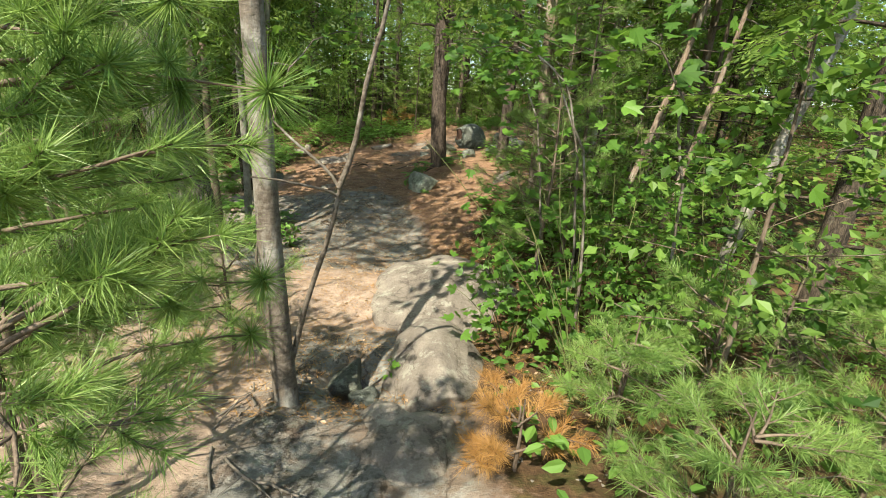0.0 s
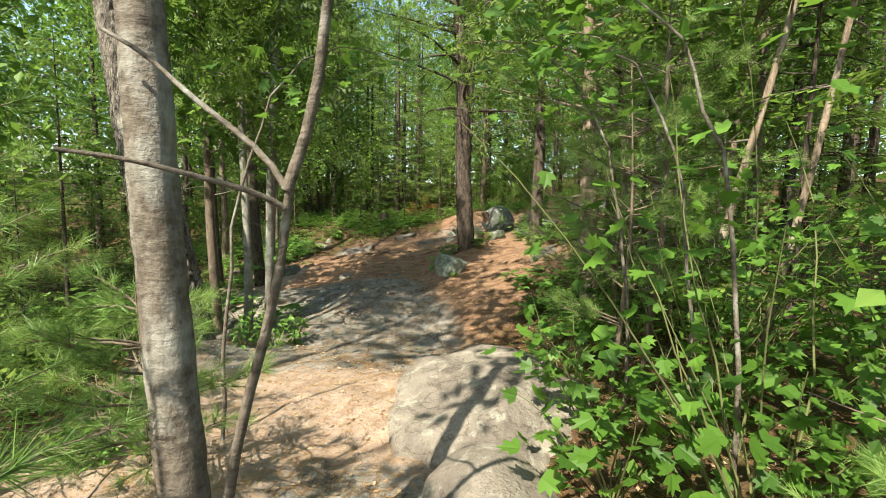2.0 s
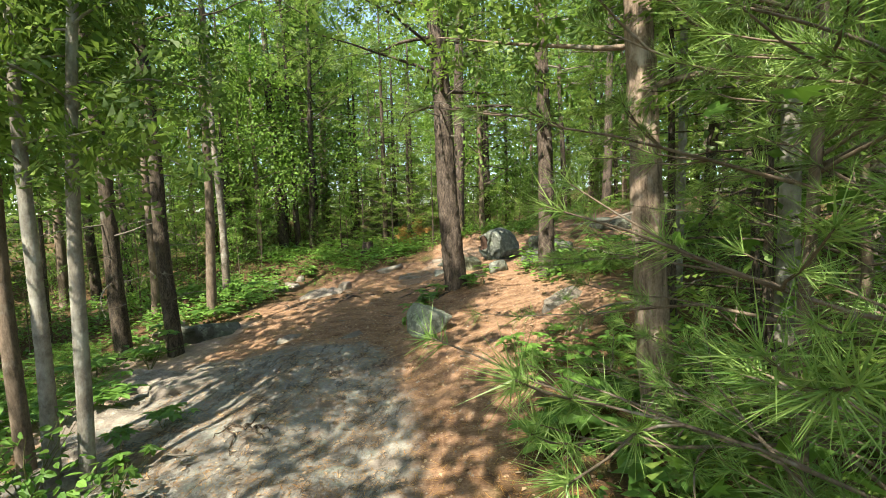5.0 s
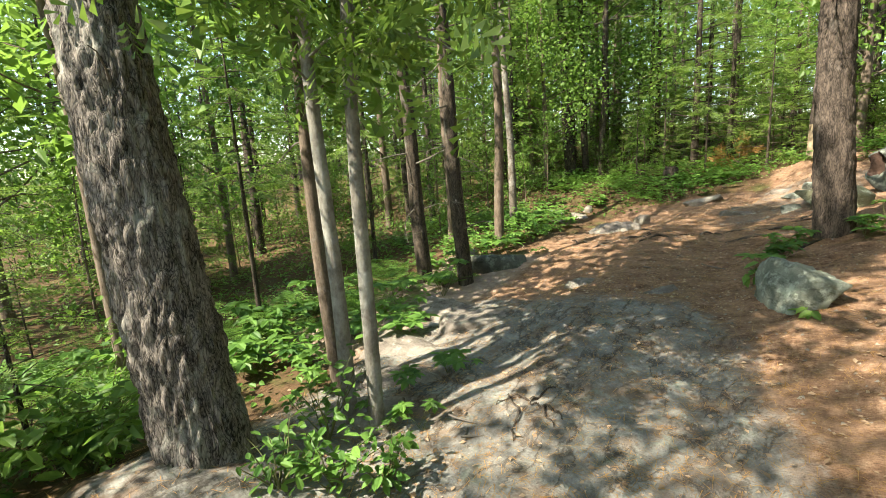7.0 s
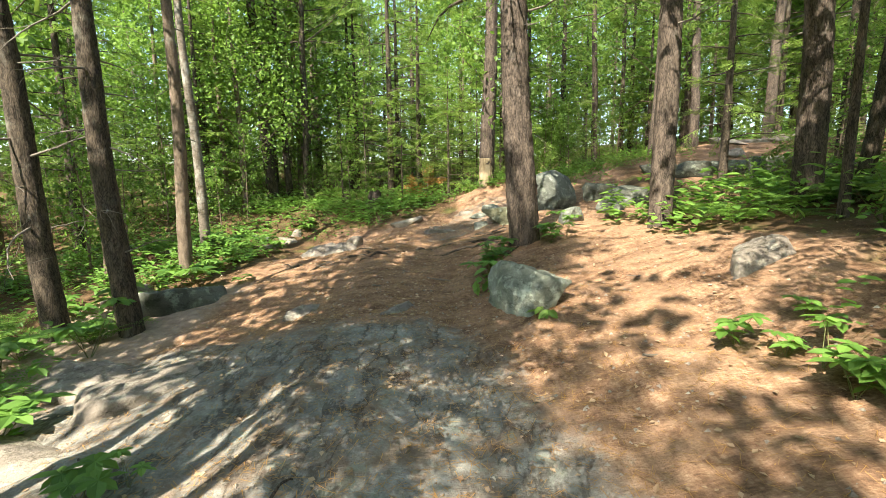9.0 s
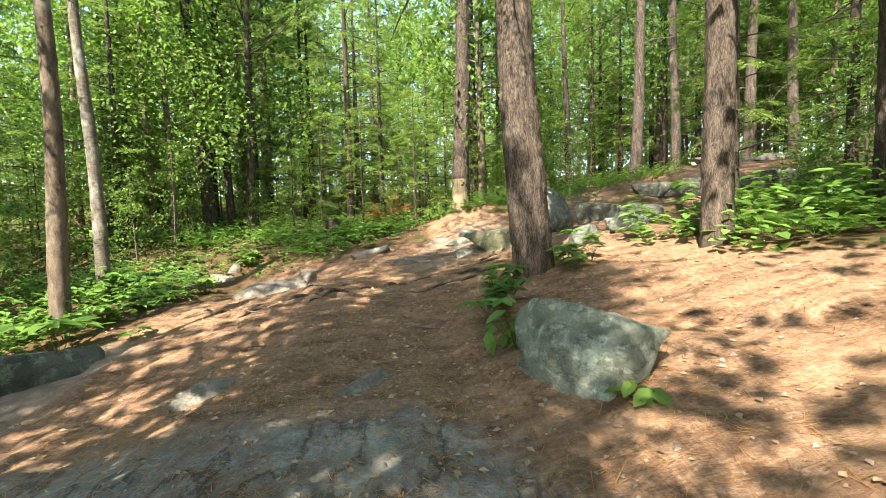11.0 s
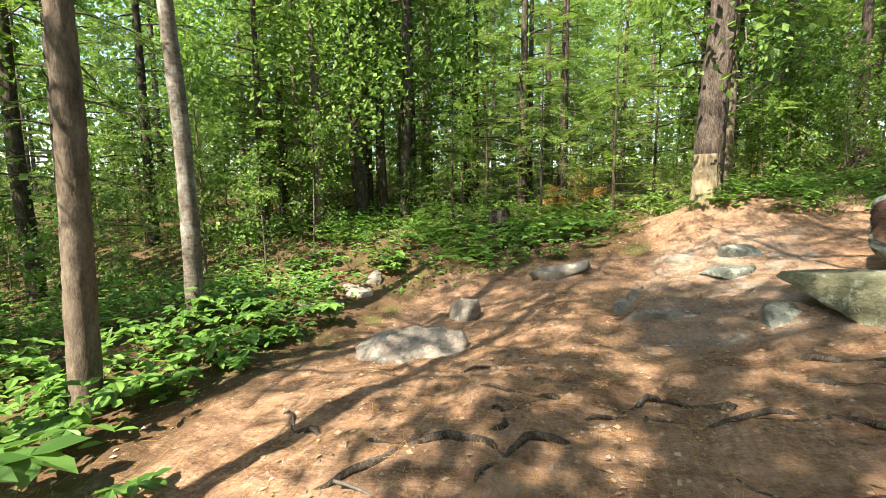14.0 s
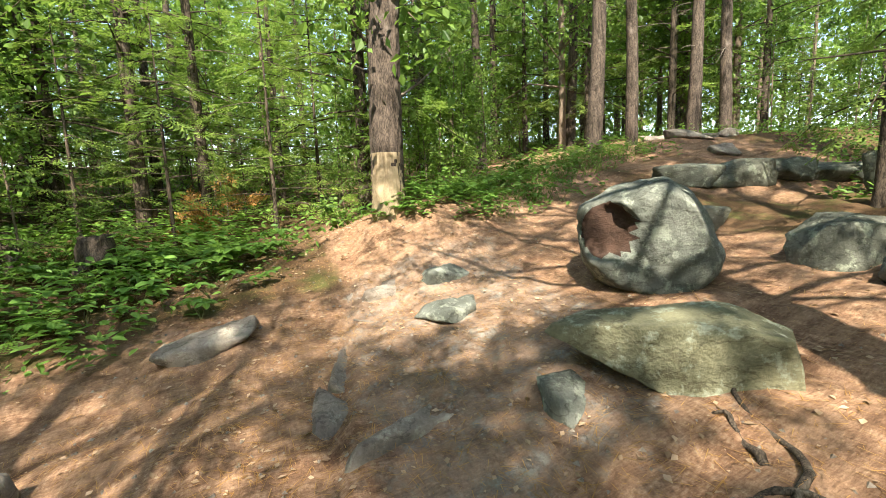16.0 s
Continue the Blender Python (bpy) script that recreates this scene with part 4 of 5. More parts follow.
broken("rock", "grey-green rock beside the trail with a sloping top", (-0.5, 12.15), (0.6, 0.95, 1.0), 147, GREEN_ROCK, 25, 0.53, tip=(0, 14), corners=26, rough=0.05)
broken("rock", "low pale rock set into the trail", (-4.2, 17.55), (1.35, 0.95, 0.6), 48, PALE_ROCK, 20, 0.58, corners=24, rough=0.05)
broken("rock", "small pointed pale stone", (-4.05, 19.2), (0.6, 0.5, 0.66), 49, PALE_ROCK, 0, 0.45)
broken("rock", "pale ledge of rock under low plants", (-2.75, 20.6), (1.1, 0.7, 0.62), 50, PALE_ROCK, -8, 0.45)
broken("rock", "small rounded stone lit by the sun", (-6.2, 20.7), (0.45, 0.4, 0.5), 51, PALE_ROCK, 0, 0.45)
broken("rock", "grey mossy stone on the bank's edge", (-5.45, 13.95), (1.5, 0.7, 0.75), 52, DARK_ROCK, 52, 0.45)
broken("rock", "pale stone below the bank", (-6.75, 14.5), (0.95, 0.7, 0.7), 53, PALE_ROCK, 30, 0.45)
rest("rock", "pale rounded rock at the foot of the first step", (0.3, 5.35), (2.0, 2.8, 0.95), 54, PALE_ROCK, 12, sink=0.7, rough=0.17)
rest("rock", "grey squared rock beside the gap", (0.16, 3.55), (0.9, 1.7, 0.75), 55, PALE_ROCK, -6, sink=0.6, rough=0.08, square=0.6)
broken("rock", "pale flat slab of the first step", (-0.1, 2.25), (1.3, 1.1, 0.5), 58, PALE_ROCK, 6, 0.72, corners=18, rough=0.05)
broken("rock", "dark stone wedged in the gap", (-0.72, 3.5), (0.5, 0.45, 0.5), 56, DARK_ROCK, 0, 0.45)
broken("rock", "small broken stone in the gap", (-0.42, 3.2), (0.36, 0.3, 0.28), 57, ROCK, 40, 0.45)
for k, (x, y, sx, sy, t) in enumerate([(-0.85, 20.8, 0.8, 0.6, 0), (-0.56, 19.6, 0.75, 0.45, 20), (-1.95, 18.7, 0.7, 0.35, 70), (-1.65, 19.7, 0.3, 1.4, -15), (-1.5, 18.3, 1.0, 0.5, 25), (-0.25, 20.5, 0.7, 0.5, 0), (-1.25, 21.2, 0.4, 1.2, -12),
                                       (-3.1, 12.9, 0.5, 0.5, 0), (-1.9, 12.7, 0.6, 0.4, 30), (-7.4, 20.5, 1.2, 0.8, 0), (-6.7, 19.4, 1.2, 0.8, 15), (-6.2, 20.4, 1.0, 0.6, 0), (-0.4, 8.6, 0.5, 0.4, 0)]):
    broken("rock", "flat rock showing through the needles of the trail", (x, y), (sx * 1.2, sy * 1.2, 0.42), 60 + k, ROCK if k % 4 == 1 else PALE_ROCK, t, 0.77, "flat rocks in the trail", (0, 3), 14, 0.045)
for k, (x, y) in enumerate([(0.9, 15.9), (1.8, 16.5)]):
    broken("rock", "grey rock by the pine's foot", (x, y), (0.55, 0.5, 0.42), 70 + k, ROCK, 40 * k, 0.3, corners=22, rough=0.04)
for k in range(6):
    broken("rock", "long dark block of the layered ledge", (4.7 + 0.75 * k, 21.3 - 0.3 * k), (1.3, 0.9, 0.55), 80 + k, DARK_ROCK, -30 + 5 * (k % 3), 0.32, "rock ledge")

broken("rock", "mossy block beside the ledge", (6.6, 19.0), (1.4, 1.2, 1.0), 91, DARK_ROCK, 10, 0.3)
for k, (x, y, s) in enumerate([(8.2, 24.0, 1.0), (9.4, 24.4, 1.4), (9.0, 25.6, 1.2), (10.6, 24.6, 1.6), (7.6, 22.6, 0.9)]):
    broken("rock", "pale rock slab across the upper trail", (x, y), (1.3 * s, 0.8, 0.45), 95 + k, PALE_ROCK, 20 * k - 40, 0.55, "rocks of the upper trail")
for k, (x, y, sx, sy, a) in enumerate([(-4.0, 9.3, 1.5, 0.8, 30), (-4.4, 10.3, 1.6, 0.9, 15), (-4.1, 11.2, 1.3, 0.8, 40), (-3.6, 8.6, 1.0, 0.6, 20), (-4.9, 11.6, 1.2, 0.9, 0)]):
    broken("rock", "cracked pale bedrock slab along the bank", (x, y), (sx, sy, 0.5), 110 + k, PALE_ROCK, a, 0.74, "bedrock slabs of the bank", corners=18, rough=0.05)
broken("rock", "low pale rock edge of the needle-covered bank", (1.75, 11.75), (0.95, 0.6, 0.6), 120, PALE_ROCK, 60, 0.66, corners=22, rough=0.05)

# ---- young pines, shrubs and herbs ----
def pine_sapling(name, label, place, tall, seed, whorls=6, length=0.8, needles=40, dead=False, extra=()):
    """A young white pine: whorls of thin branches, each a part, tipped with fans of long needles."""
    rng = np.random.default_rng(seed)
    ob = thing(name, label, "tree", (place[0], place[1], ground_at(*place)))
    z = np.linspace(-0.1, tall, 12)
    s = Soup()
    sweep(s, np.stack([0.03 * np.sin(z * 2 + seed), 0.03 * np.cos(z * 1.7), z], 1), np.linspace(0.012 + 0.008 * tall, 0.004, 12), 8, 0.1)
    part("trunk", s.mesh("trunk"), BROWN_BARK, ob)
    arms = [(tall * (0.22 + 0.78 * (w + 0.3 * rng.random()) / whorls), rng.uniform(0, 6.28) + q * 1.57, 1.0) for w in range(whorls) for q in range(4)] + list(extra)
    for h, a, k in arms:
        ln = k * length * (1.15 - 0.6 * h / tall) * rng.uniform(0.7, 1.15)
        aim = np.array([math.cos(a), math.sin(a), 0.35])
        b = bend((0, 0, min(h, tall)), aim, ln, 8, 0.1, 0.09, rng)
        world = b + np.array([place[0], place[1], ob.location.z])
        if any(abs(q[0] + 0.12) < 0.26 and q[1] < 5.3 for q in world):
            continue
        lines, tips, dirs = [b], [b[-1]], [b[-1] - b[-2]]
        for j in range(6):
            i = rng.integers(2, 7)
            t = b[i + 0] - b[i - 1]
            side = np.cross(t, [0, 0, 1]) * (-1) ** j
            tw = bend(b[i], t / np.linalg.norm(t) + side / (np.linalg.norm(side) + 1e-6) * 0.8, ln * rng.uniform(0.2, 0.42), 5, -0.1, 0.1, rng)
            lines.append(tw)
            tips.append(tw[-1])
            dirs.append(tw[-1] - tw[-2])
            tips.append(tw[2])
            dirs.append(tw[3] - tw[2])
        wood, fan = Soup(), Soup()
        for q, ln2 in enumerate(lines):
            sweep(wood, ln2, np.linspace(0.009 if q == 0 else 0.004, 0.002, len(ln2)), 5)
        dirs = np.array(dirs)
        dirs /= np.linalg.norm(dirs, axis=1, keepdims=True)
        tuft(fan, tips, dirs, rng, needles)
        br = part("branch", wood.mesh("branch"), BROWN_BARK, ob)
        part("needles", fan.mesh("needles", False), DEAD_NEEDLE if dead else NEEDLE, br, "rust-brown dead needles" if dead else "long pale green needles")["kind"] = "stuff"
    return ob


for k, (x, y, tall, ln, n) in enumerate([(-1.6, 1.5, 2.6, 0.95, 80), (-2.2, 2.5, 2.5, 0.95, 46), (-2.7, 1.2, 2.8, 0.9, 40), (-1.75, 3.6, 1.3, 0.7, 40), (-3.1, 3.7, 2.6, 0.9, 36), (-0.95, 0.75, 2.4, 0.75, 80)]):
    pine_sapling("pine_sapling", "young white pine with fans of long green needles", (x, y), tall, 200 + k, 6, ln, n, extra=[(1.35, 0.1, 0.8), (1.5, -0.3, 0.75), (1.65, 0.5, 0.85), (1.2, 0.9, 0.9), (1.0, 0.3, 0.85), (0.6, 0.2, 0.75)] if k == 5 else ())
young = thing("pine_sapling", "young white pine reaching out with broad fans of needles", "tree", (-1.15, 1.0, ground_at(-1.15, 1.0)))
s = Soup()
z = np.linspace(-0.1, 2.5, 12)
sweep(s, np.stack([0.02 * np.sin(z * 2), 0.02 * np.cos(z), z], 1), np.linspace(0.026, 0.006, 12), 8, 0.1)
part("trunk", s.mesh("trunk"), BROWN_BARK, young)
fan_rng = np.random.default_rng(270)
for x, y, z in ((-0.29, 0.87, 2.27), (-0.5, 0.92, 2.26), (-0.53, 0.98, 2.44), (-0.72, 0.92, 2.34), (-0.82, 1.05, 2.1), (-0.6, 1.15, 1.92), (-0.72, 0.95, 2.52), (-0.45, 1.2, 1.72), (-0.75, 1.2, 1.6), (-0.55, 1.35, 1.45)):
    tip = np.array([x + 1.15, y - 1.0, z - young.location.z])
    foot = np.array([0, 0, min(tip[2] - 0.1, 2.3)])
    f = np.linspace(0, 1, 8)[:, None]
    b = foot + (tip - foot) * f + np.sin(f * math.pi) * [[0, 0, 0.05]] + fan_rng.normal(size=(8, 3)) * 0.006
    wood, fan = Soup(), Soup()
    sweep(wood, b, np.linspace(0.008, 0.0025, 8), 6)
    tips = np.array([b[-1], b[-3] + [0.06, -0.05, 0.03], b[-3] + [-0.05, 0.06, -0.05], b[-4]])
    tuft(fan, tips[:1], np.array([[0.1, -0.25, -0.1]]), fan_rng, 260, 0.13, 0.003)
    tuft(fan, tips[1:], np.tile([0.2, -0.4, 0.1], (3, 1)) + fan_rng.normal(size=(3, 3)) * 0.2, fan_rng, 90, 0.11, 0.0026)
    br = part("branch", wood.mesh("branch"), BROWN_BARK, young)
    part("needles", fan.mesh("needles", False), NEEDLE, br, "long pale green needles")["kind"] = "stuff"
for k, (x, y, tall, ln) in enumerate([(1.25, 2.3, 0.95, 0.6), (1.95, 2.6, 1.1, 0.75), (2.5, 1.9, 1.2, 0.7), (1.55, 1.6, 0.8, 0.6), (2.9, 3.2, 1.3, 0.8), (1.35, 5.4, 2.6, 0.8), (3.4, 2.4, 1.5, 0.8)]):
    pine_sapling("pine_sapling", "low white pine with fans of long green needles", (x, y), tall, 220 + k, 4 if tall < 2 else 6, ln, 42)
for k, (x, y, tall, ln) in enumerate([(1.75, 5.7, 3.6, 1.25), (2.6, 7.4, 3.8, 1.2)]):
    pine_sapling("pine_sapling", "tall young white pine with spreading soft needles", (x, y), tall, 250 + k, 6, ln, 44)
pine_sapling("pine_sapling", "young white pine reaching out over the trail", (1.6, 6.35), 3.4, 260, 5, 1.2, 48, extra=[(1.8, 3.14, 1.5), (2.1, 3.4, 1.6), (2.4, 2.9, 1.6), (2.7, 3.2, 1.6), (2.9, 3.6, 1.5)])
pine_sapling("dead_pine_sapling", "small dead pine with rust-brown needles", (0.62, 2.1), 0.5, 240, 2, 0.42, 46, True)


def leafy_shrub(name, label, place, tall, stems, leaves, leaf, seed, template=(MAPLE_V, MAPLE_T), material=MAPLE, spread=0.5):
    rng = np.random.default_rng(seed)
    ob = thing(name, label, "shrub", (place[0], place[1], ground_at(*place)))
    cr = Soup()
    for k in range(stems):
        a = rng.uniform(0, 6.28)
        b = bend((0, 0, -0.04), (spread * math.cos(a), spread * math.sin(a), 1), tall * rng.uniform(0.7, 1.15), 9, 0.15, 0.09, rng)
        s = Soup()
        sweep(s, b, np.linspace(0.008, 0.002, 9), 5)
        part("stem", s.mesh("stem"), STEM, ob)
        n = leaves // stems
        p, d = limb_tips(b, n, rng, tall * 0.11)
        aim = rng.normal(size=(n, 3)) * [1, 1, 0.3] + [0, 0, -0.25]
        up = np.tile([-0.25, -0.3, 1.0], (n, 1)) + rng.normal(size=(n, 3)) * 0.35
        cr.scatter(template[0], template[1], p, frames_of(aim, up), leaf * rng.uniform(0.6, 1.2, n))
    part("foliage", cr.mesh("foliage", False), material, ob)["kind"] = "stuff"
    return ob


for k, (x, y, t, n, lf) in enumerate([(0.85, 3.9, 1.0, 130, 0.12), (1.0, 4.7, 1.1, 130, 0.11), (1.35, 3.4, 1.1, 140, 0.12), (0.9, 5.5, 0.9, 100, 0.11), (1.8, 4.3, 1.5, 160, 0.12), (2.3, 5.2, 1.6, 170, 0.12), (2.6, 4.0, 1.4, 150, 0.12), (1.7, 6.2, 1.2, 120, 0.11),
                                      (3.3, 5.2, 1.8, 180, 0.12), (2.6, 6.9, 1.5, 140, 0.11), (-0.2, 3.5, 0.22, 12, 0.08)]):
    leafy_shrub("maple_shrub", "young maple shoots with bright lobed leaves", (x, y), t, 8, int(n * 0.7), lf, 300 + k)
for k, (x, y, t, n) in enumerate([(1.3, 3.3, 2.6, 260), (1.65, 4.6, 3.0, 300), (2.2, 3.0, 2.6, 240), (2.4, 6.0, 3.0, 280)]):
    leafy_shrub("young_maple", "slender young maple with broad lobed leaves", (x, y), t * 0.85, 7, int(n * 0.45), 0.105, 380 + k, spread=0.3)
for k, (x, y, t, n) in enumerate([(-2.95, 7.75, 0.75, 190), (-3.2, 7.45, 0.6, 130), (-2.7, 8.0, 0.5, 110), (-3.5, 8.1, 0.9, 160), (-4.4, 6.0, 0.8, 200), (-4.2, 5.2, 0.9, 220), (-3.2, 5.2, 0.5, 160), (-2.7, 4.4, 0.6, 160), (-5.2, 6.6, 0.9, 220), (-4.8, 7.4, 0.8, 180), (-3.9, 4.2, 0.9, 200)]):
    leafy_shrub("leafy_bush", "low bush of pointed green leaves by the oak", (x, y), t * 0.85, 9, int(n * 0.6), 0.105, 330 + k, (BROAD_V, BROAD_T), LEAF_LOW)
for k, (x, y) in enumerate([(5.8, 17.4), (6.8, 17.9), (7.6, 16.6), (4.9, 16.9), (8.6, 18.4), (3.4, 12.4), (4.6, 12.9), (5.6, 13.6), (1.1, 22.8), (2.0, 23.6), (3.0, 23.8), (-0.9, 23.4)]):
    leafy_shrub("leafy_bush", "knee-high bush of bright green leaves", (x, y), 0.9 if y < 20 else 0.6, 8, 190, 0.11, 360 + k, (BROAD_V, BROAD_T), LEAF)
for k, (x, y, t) in enumerate([(-4.55, 6.1, 0.9), (-5.1, 6.9, 1.0), (-4.6, 5.5, 0.9), (-5.6, 6.2, 1.1), (-4.5, 6.7, 0.6), (-6.2, 7.2, 1.1)]):
    leafy_shrub("leafy_bush", "bright broad-leaved bush below the oak", (x, y), t, 8, 150, 0.15, 395 + k, (BROAD_V, BROAD_T), LEAF)
# maple boughs that arch over the trail
for k, (x, y, tx, ty, tz) in enumerate([(1.35, 3.6, 0.25, 3.5, 2.75), (1.5, 4.4, 0.35, 4.6, 2.9), (1.25, 4.9, 0.0, 5.3, 3.0), (-1.9, 4.6, -0.7, 4.9, 2.9), (1.9, 3.2, 1.0, 3.0, 2.8)]):
    bough = thing("young_maple", "young maple whose leafy bough arches over the trail", "tree", (x, y, ground_at(x, y)))
    brng = np.random.default_rng(290 + k)
    f = np.linspace(0, 1, 16)
    rise = tz - bough.location.z
    b = np.stack([(tx - x) * f ** 2.2, (ty - y) * f ** 2.2, rise * np.sin(f * 1.75) / math.sin(1.75) - 0.05], 1) + brng.normal(size=(16, 3)) * 0.012
    s, lf = Soup(), Soup()
    sweep(s, b, np.linspace(0.016, 0.003, 16), 7)
    part("stem", s.mesh("stem"), MAPLE_BARK, bough)
    n = 70
    p, d = limb_tips(b[7:], n, brng, 0.2)
    lf.scatter(MAPLE_V, MAPLE_T, p, frames_of(brng.normal(size=(n, 3)) * [1, 1, 0.3] + [0, 0, -0.3], np.tile([-0.2, -0.3, 1.0], (n, 1)) + brng.normal(size=(n, 3)) * 0.35), 0.12 * brng.uniform(0.6, 1.2, n))
    part("foliage", lf.mesh("foliage", False), MAPLE, bough)["kind"] = "stuff"
# the forked stem beside the maple
fk = thing("forked_sapling", "thin bare sapling that forks at head height", "tree", (-1.08, 2.92, ground_at(-1.08, 2.92)))
g0 = fk.location.z
for name, a, b, r in (("trunk", (0, 0, -0.1), (0.55, -0.37, 1.77 - g0), 0.023), ("branch", (0.55, -0.37, 1.77 - g0), (0.82, -0.5, 2.9 - g0), 0.017), ("branch", (0.55, -0.37, 1.77 - g0), (0.02, -0.36, 2.2 - g0), 0.01), ("branch", (0.54, -0.37, 1.72 - g0), (0.15, -0.66, 1.84 - g0), 0.009)):
    s = Soup()
    a, b = np.array(a), np.array(b)
    ts = np.linspace(0, 1, 9)[:, None]
    sweep(s, a + (b - a) * ts + np.sin(ts * 9) * [[0.012, 0.01, 0]] + np.sin(ts * math.pi) * [[0.03, 0, 0.02]], np.linspace(r, r * 0.55, 9), 8, 0.1)
    part(name, s.mesh(name), MAPLE_BARK, fk)


def herb(seed, tall=0.3, leaves=7, leaf=0.15, name="woodland_herb", label="low woodland herb with broad green leaflets"):
    rng = np.random.default_rng(seed)
    ob = thing(name, label, "plant", group="herbs of the forest floor")
    st, lf = Soup(), Soup()
    for s in range(4):
        a = rng.uniform(0, 6.28)
        b = bend((0, 0, -0.02), (0.5 * math.cos(a), 0.5 * math.sin(a), 1), tall * rng.uniform(0.6, 1.1), 5, 0.3, 0.08, rng)
        sweep(st, b, np.linspace(0.004, 0.002, 5), 4)
        ang = np.linspace(0, 6.28, leaves, endpoint=False) + rng.uniform(0, 1)
        aim = np.stack([np.cos(ang), np.sin(ang), rng.uniform(-0.35, 0.1, leaves)], 1)
        lf.scatter(BROAD_V, BROAD_T, np.repeat(b[-1][None], leaves, 0), frames_of(aim, np.tile([0, 0, 1.0], (leaves, 1)) + rng.normal(size=(leaves, 3)) * 0.15), leaf * rng.uniform(0.7, 1.15, leaves))
    part("stem", st.mesh("stem"), STEM, ob)["kind"] = "stuff"
    part("foliage", lf.mesh("foliage", False), LEAF_LOW, ob)["kind"] = "stuff"
    return ob


def fern(seed, fronds=9, long=0.75):
    rng = np.random.default_rng(seed)
    ob = thing("fern", "arching green fern on the bank", "fern", group="ferns on the bank")
    v, t = spray_template(13)
    v = np.array(v) * [1.15, 1, 1]
    for k in range(fronds):
        a = 6.28 * k / fronds + rng.uniform(-0.2, 0.2)
        b = bend((0, 0, -0.02), (math.cos(a), math.sin(a), 1.15), long * rng.uniform(0.7, 1.15), 14, 1.0, 0.05, rng)
        s = Soup()
        sweep(s, b, np.linspace(0.004, 0.0012, 14), 4)
        for i in range(3, 13):
            d = b[i + 1] - b[i]
            d = d / np.linalg.norm(d)
            side = np.cross(d, [0, 0, 1])
            side = side / (np.linalg.norm(side) + 1e-6)
            w = long * 0.30 * math.sin(math.pi * (0.15 + 0.8 * (i - 3) / 10))
            aims = np.array([side + d * 0.35, -side + d * 0.35])
            s.scatter(np.array(SPRAY_V) * [0.5, 1, 1], SPRAY_T, np.repeat(b[i][None], 2, 0), frames_of(aims, np.tile([0, 0, 1.0], (2, 1))), [w, w])
        part("frond", s.mesh("frond", False), FERN, ob)
    return ob


herbs = [herb(400 + k, 0.22 + 0.05 * k, 5 + k % 3, 0.13 + 0.02 * (k % 3)) for k in range(4)]
ferns = [fern(420 + k, 8 + k, 0.7 + 0.1 * k) for k in range(3)]
plants = np.random.default_rng(23)
spots = [(-5.0, 14.9), (0.2, 14.3), (-0.5, 14.6), (0.5, 14.6)]
for ob, (x, y) in zip(herbs, spots):
    ob.location = (x, y, ground_at(x, y))
for ob, (x, y) in zip(ferns, [(2.6, 14.6), (3.6, 14.2), (4.6, 15.2)]):
    ob.location = (x, y, ground_at(x, y))


def sow(kinds, n, box, size, rng=plants, keep=None):
    done = 0
    for _ in range(n * 20):
        if done >= n:
            return
        x, y = rng.uniform(box[0], box[2]), rng.uniform(box[1], box[3])
        if keep and not keep(x, y):
            continue
        set_down(kinds[rng.integers(len(kinds))], x, y, rng, rng.uniform(*size))
        done += 1


sow(herbs, 30, (-7.2, 15.2, -5.7, 18.4), (0.8, 1.2))
sow(herbs, 26, (-9.5, 17.5, -5.8, 21.5), (0.8, 1.4))
sow(herbs, 44, (-6.5, 20.9, -1.7, 24.0), (0.6, 1.3))
sow(herbs, 12, (-0.8, 21.6, 1.2, 22.6), (0.7, 1.2))
sow(herbs, 7, (-0.9, 12.9, -0.3, 14.6), (0.6, 1.1))
sow(herbs, 5, (0.15, 14.4, 0.7, 15.2), (0.6, 1.0))
sow(herbs, 16, (1.0, 8.0, 3.5, 10.8), (0.5, 1.0))
sow(herbs, 7, (-3.5, 8.2, -2.9, 9.8), (0.6, 1.0))
sow(herbs, 26, (-8.5, 5.0, -4.2, 13.0), (0.8, 1.6))
sow(herbs, 14, (3.0, 13.4, 8.0, 16.6), (1.0, 1.6), keep=lambda x, y: y > 12.6 + 0.25 * x)
sow(ferns, 9, (2.6, 13.2, 8.0, 16.6), (0.7, 1.0), keep=lambda x, y: y > 12.6 + 0.25 * x)
sow(ferns, 34, (-10, 6.5, -5.6, 14.0), (0.7, 1.3))
sow(herbs, 46, (-10, 6.5, -5.4, 15.0), (1.0, 1.9))
sow(ferns, 10, (1.6, 6.8, 3.8, 9.4), (0.6, 0.9))
sow(herbs, 18, (0.75, 7.3, 2.0, 9.6), (0.9, 1.5))
sow(herbs, 8, (0.5, 9.6, 2.2, 10.8), (0.6, 1.0))
sow(ferns, 10, (-8.5, 22.0, -2.5, 26.0), (0.6, 1.0))

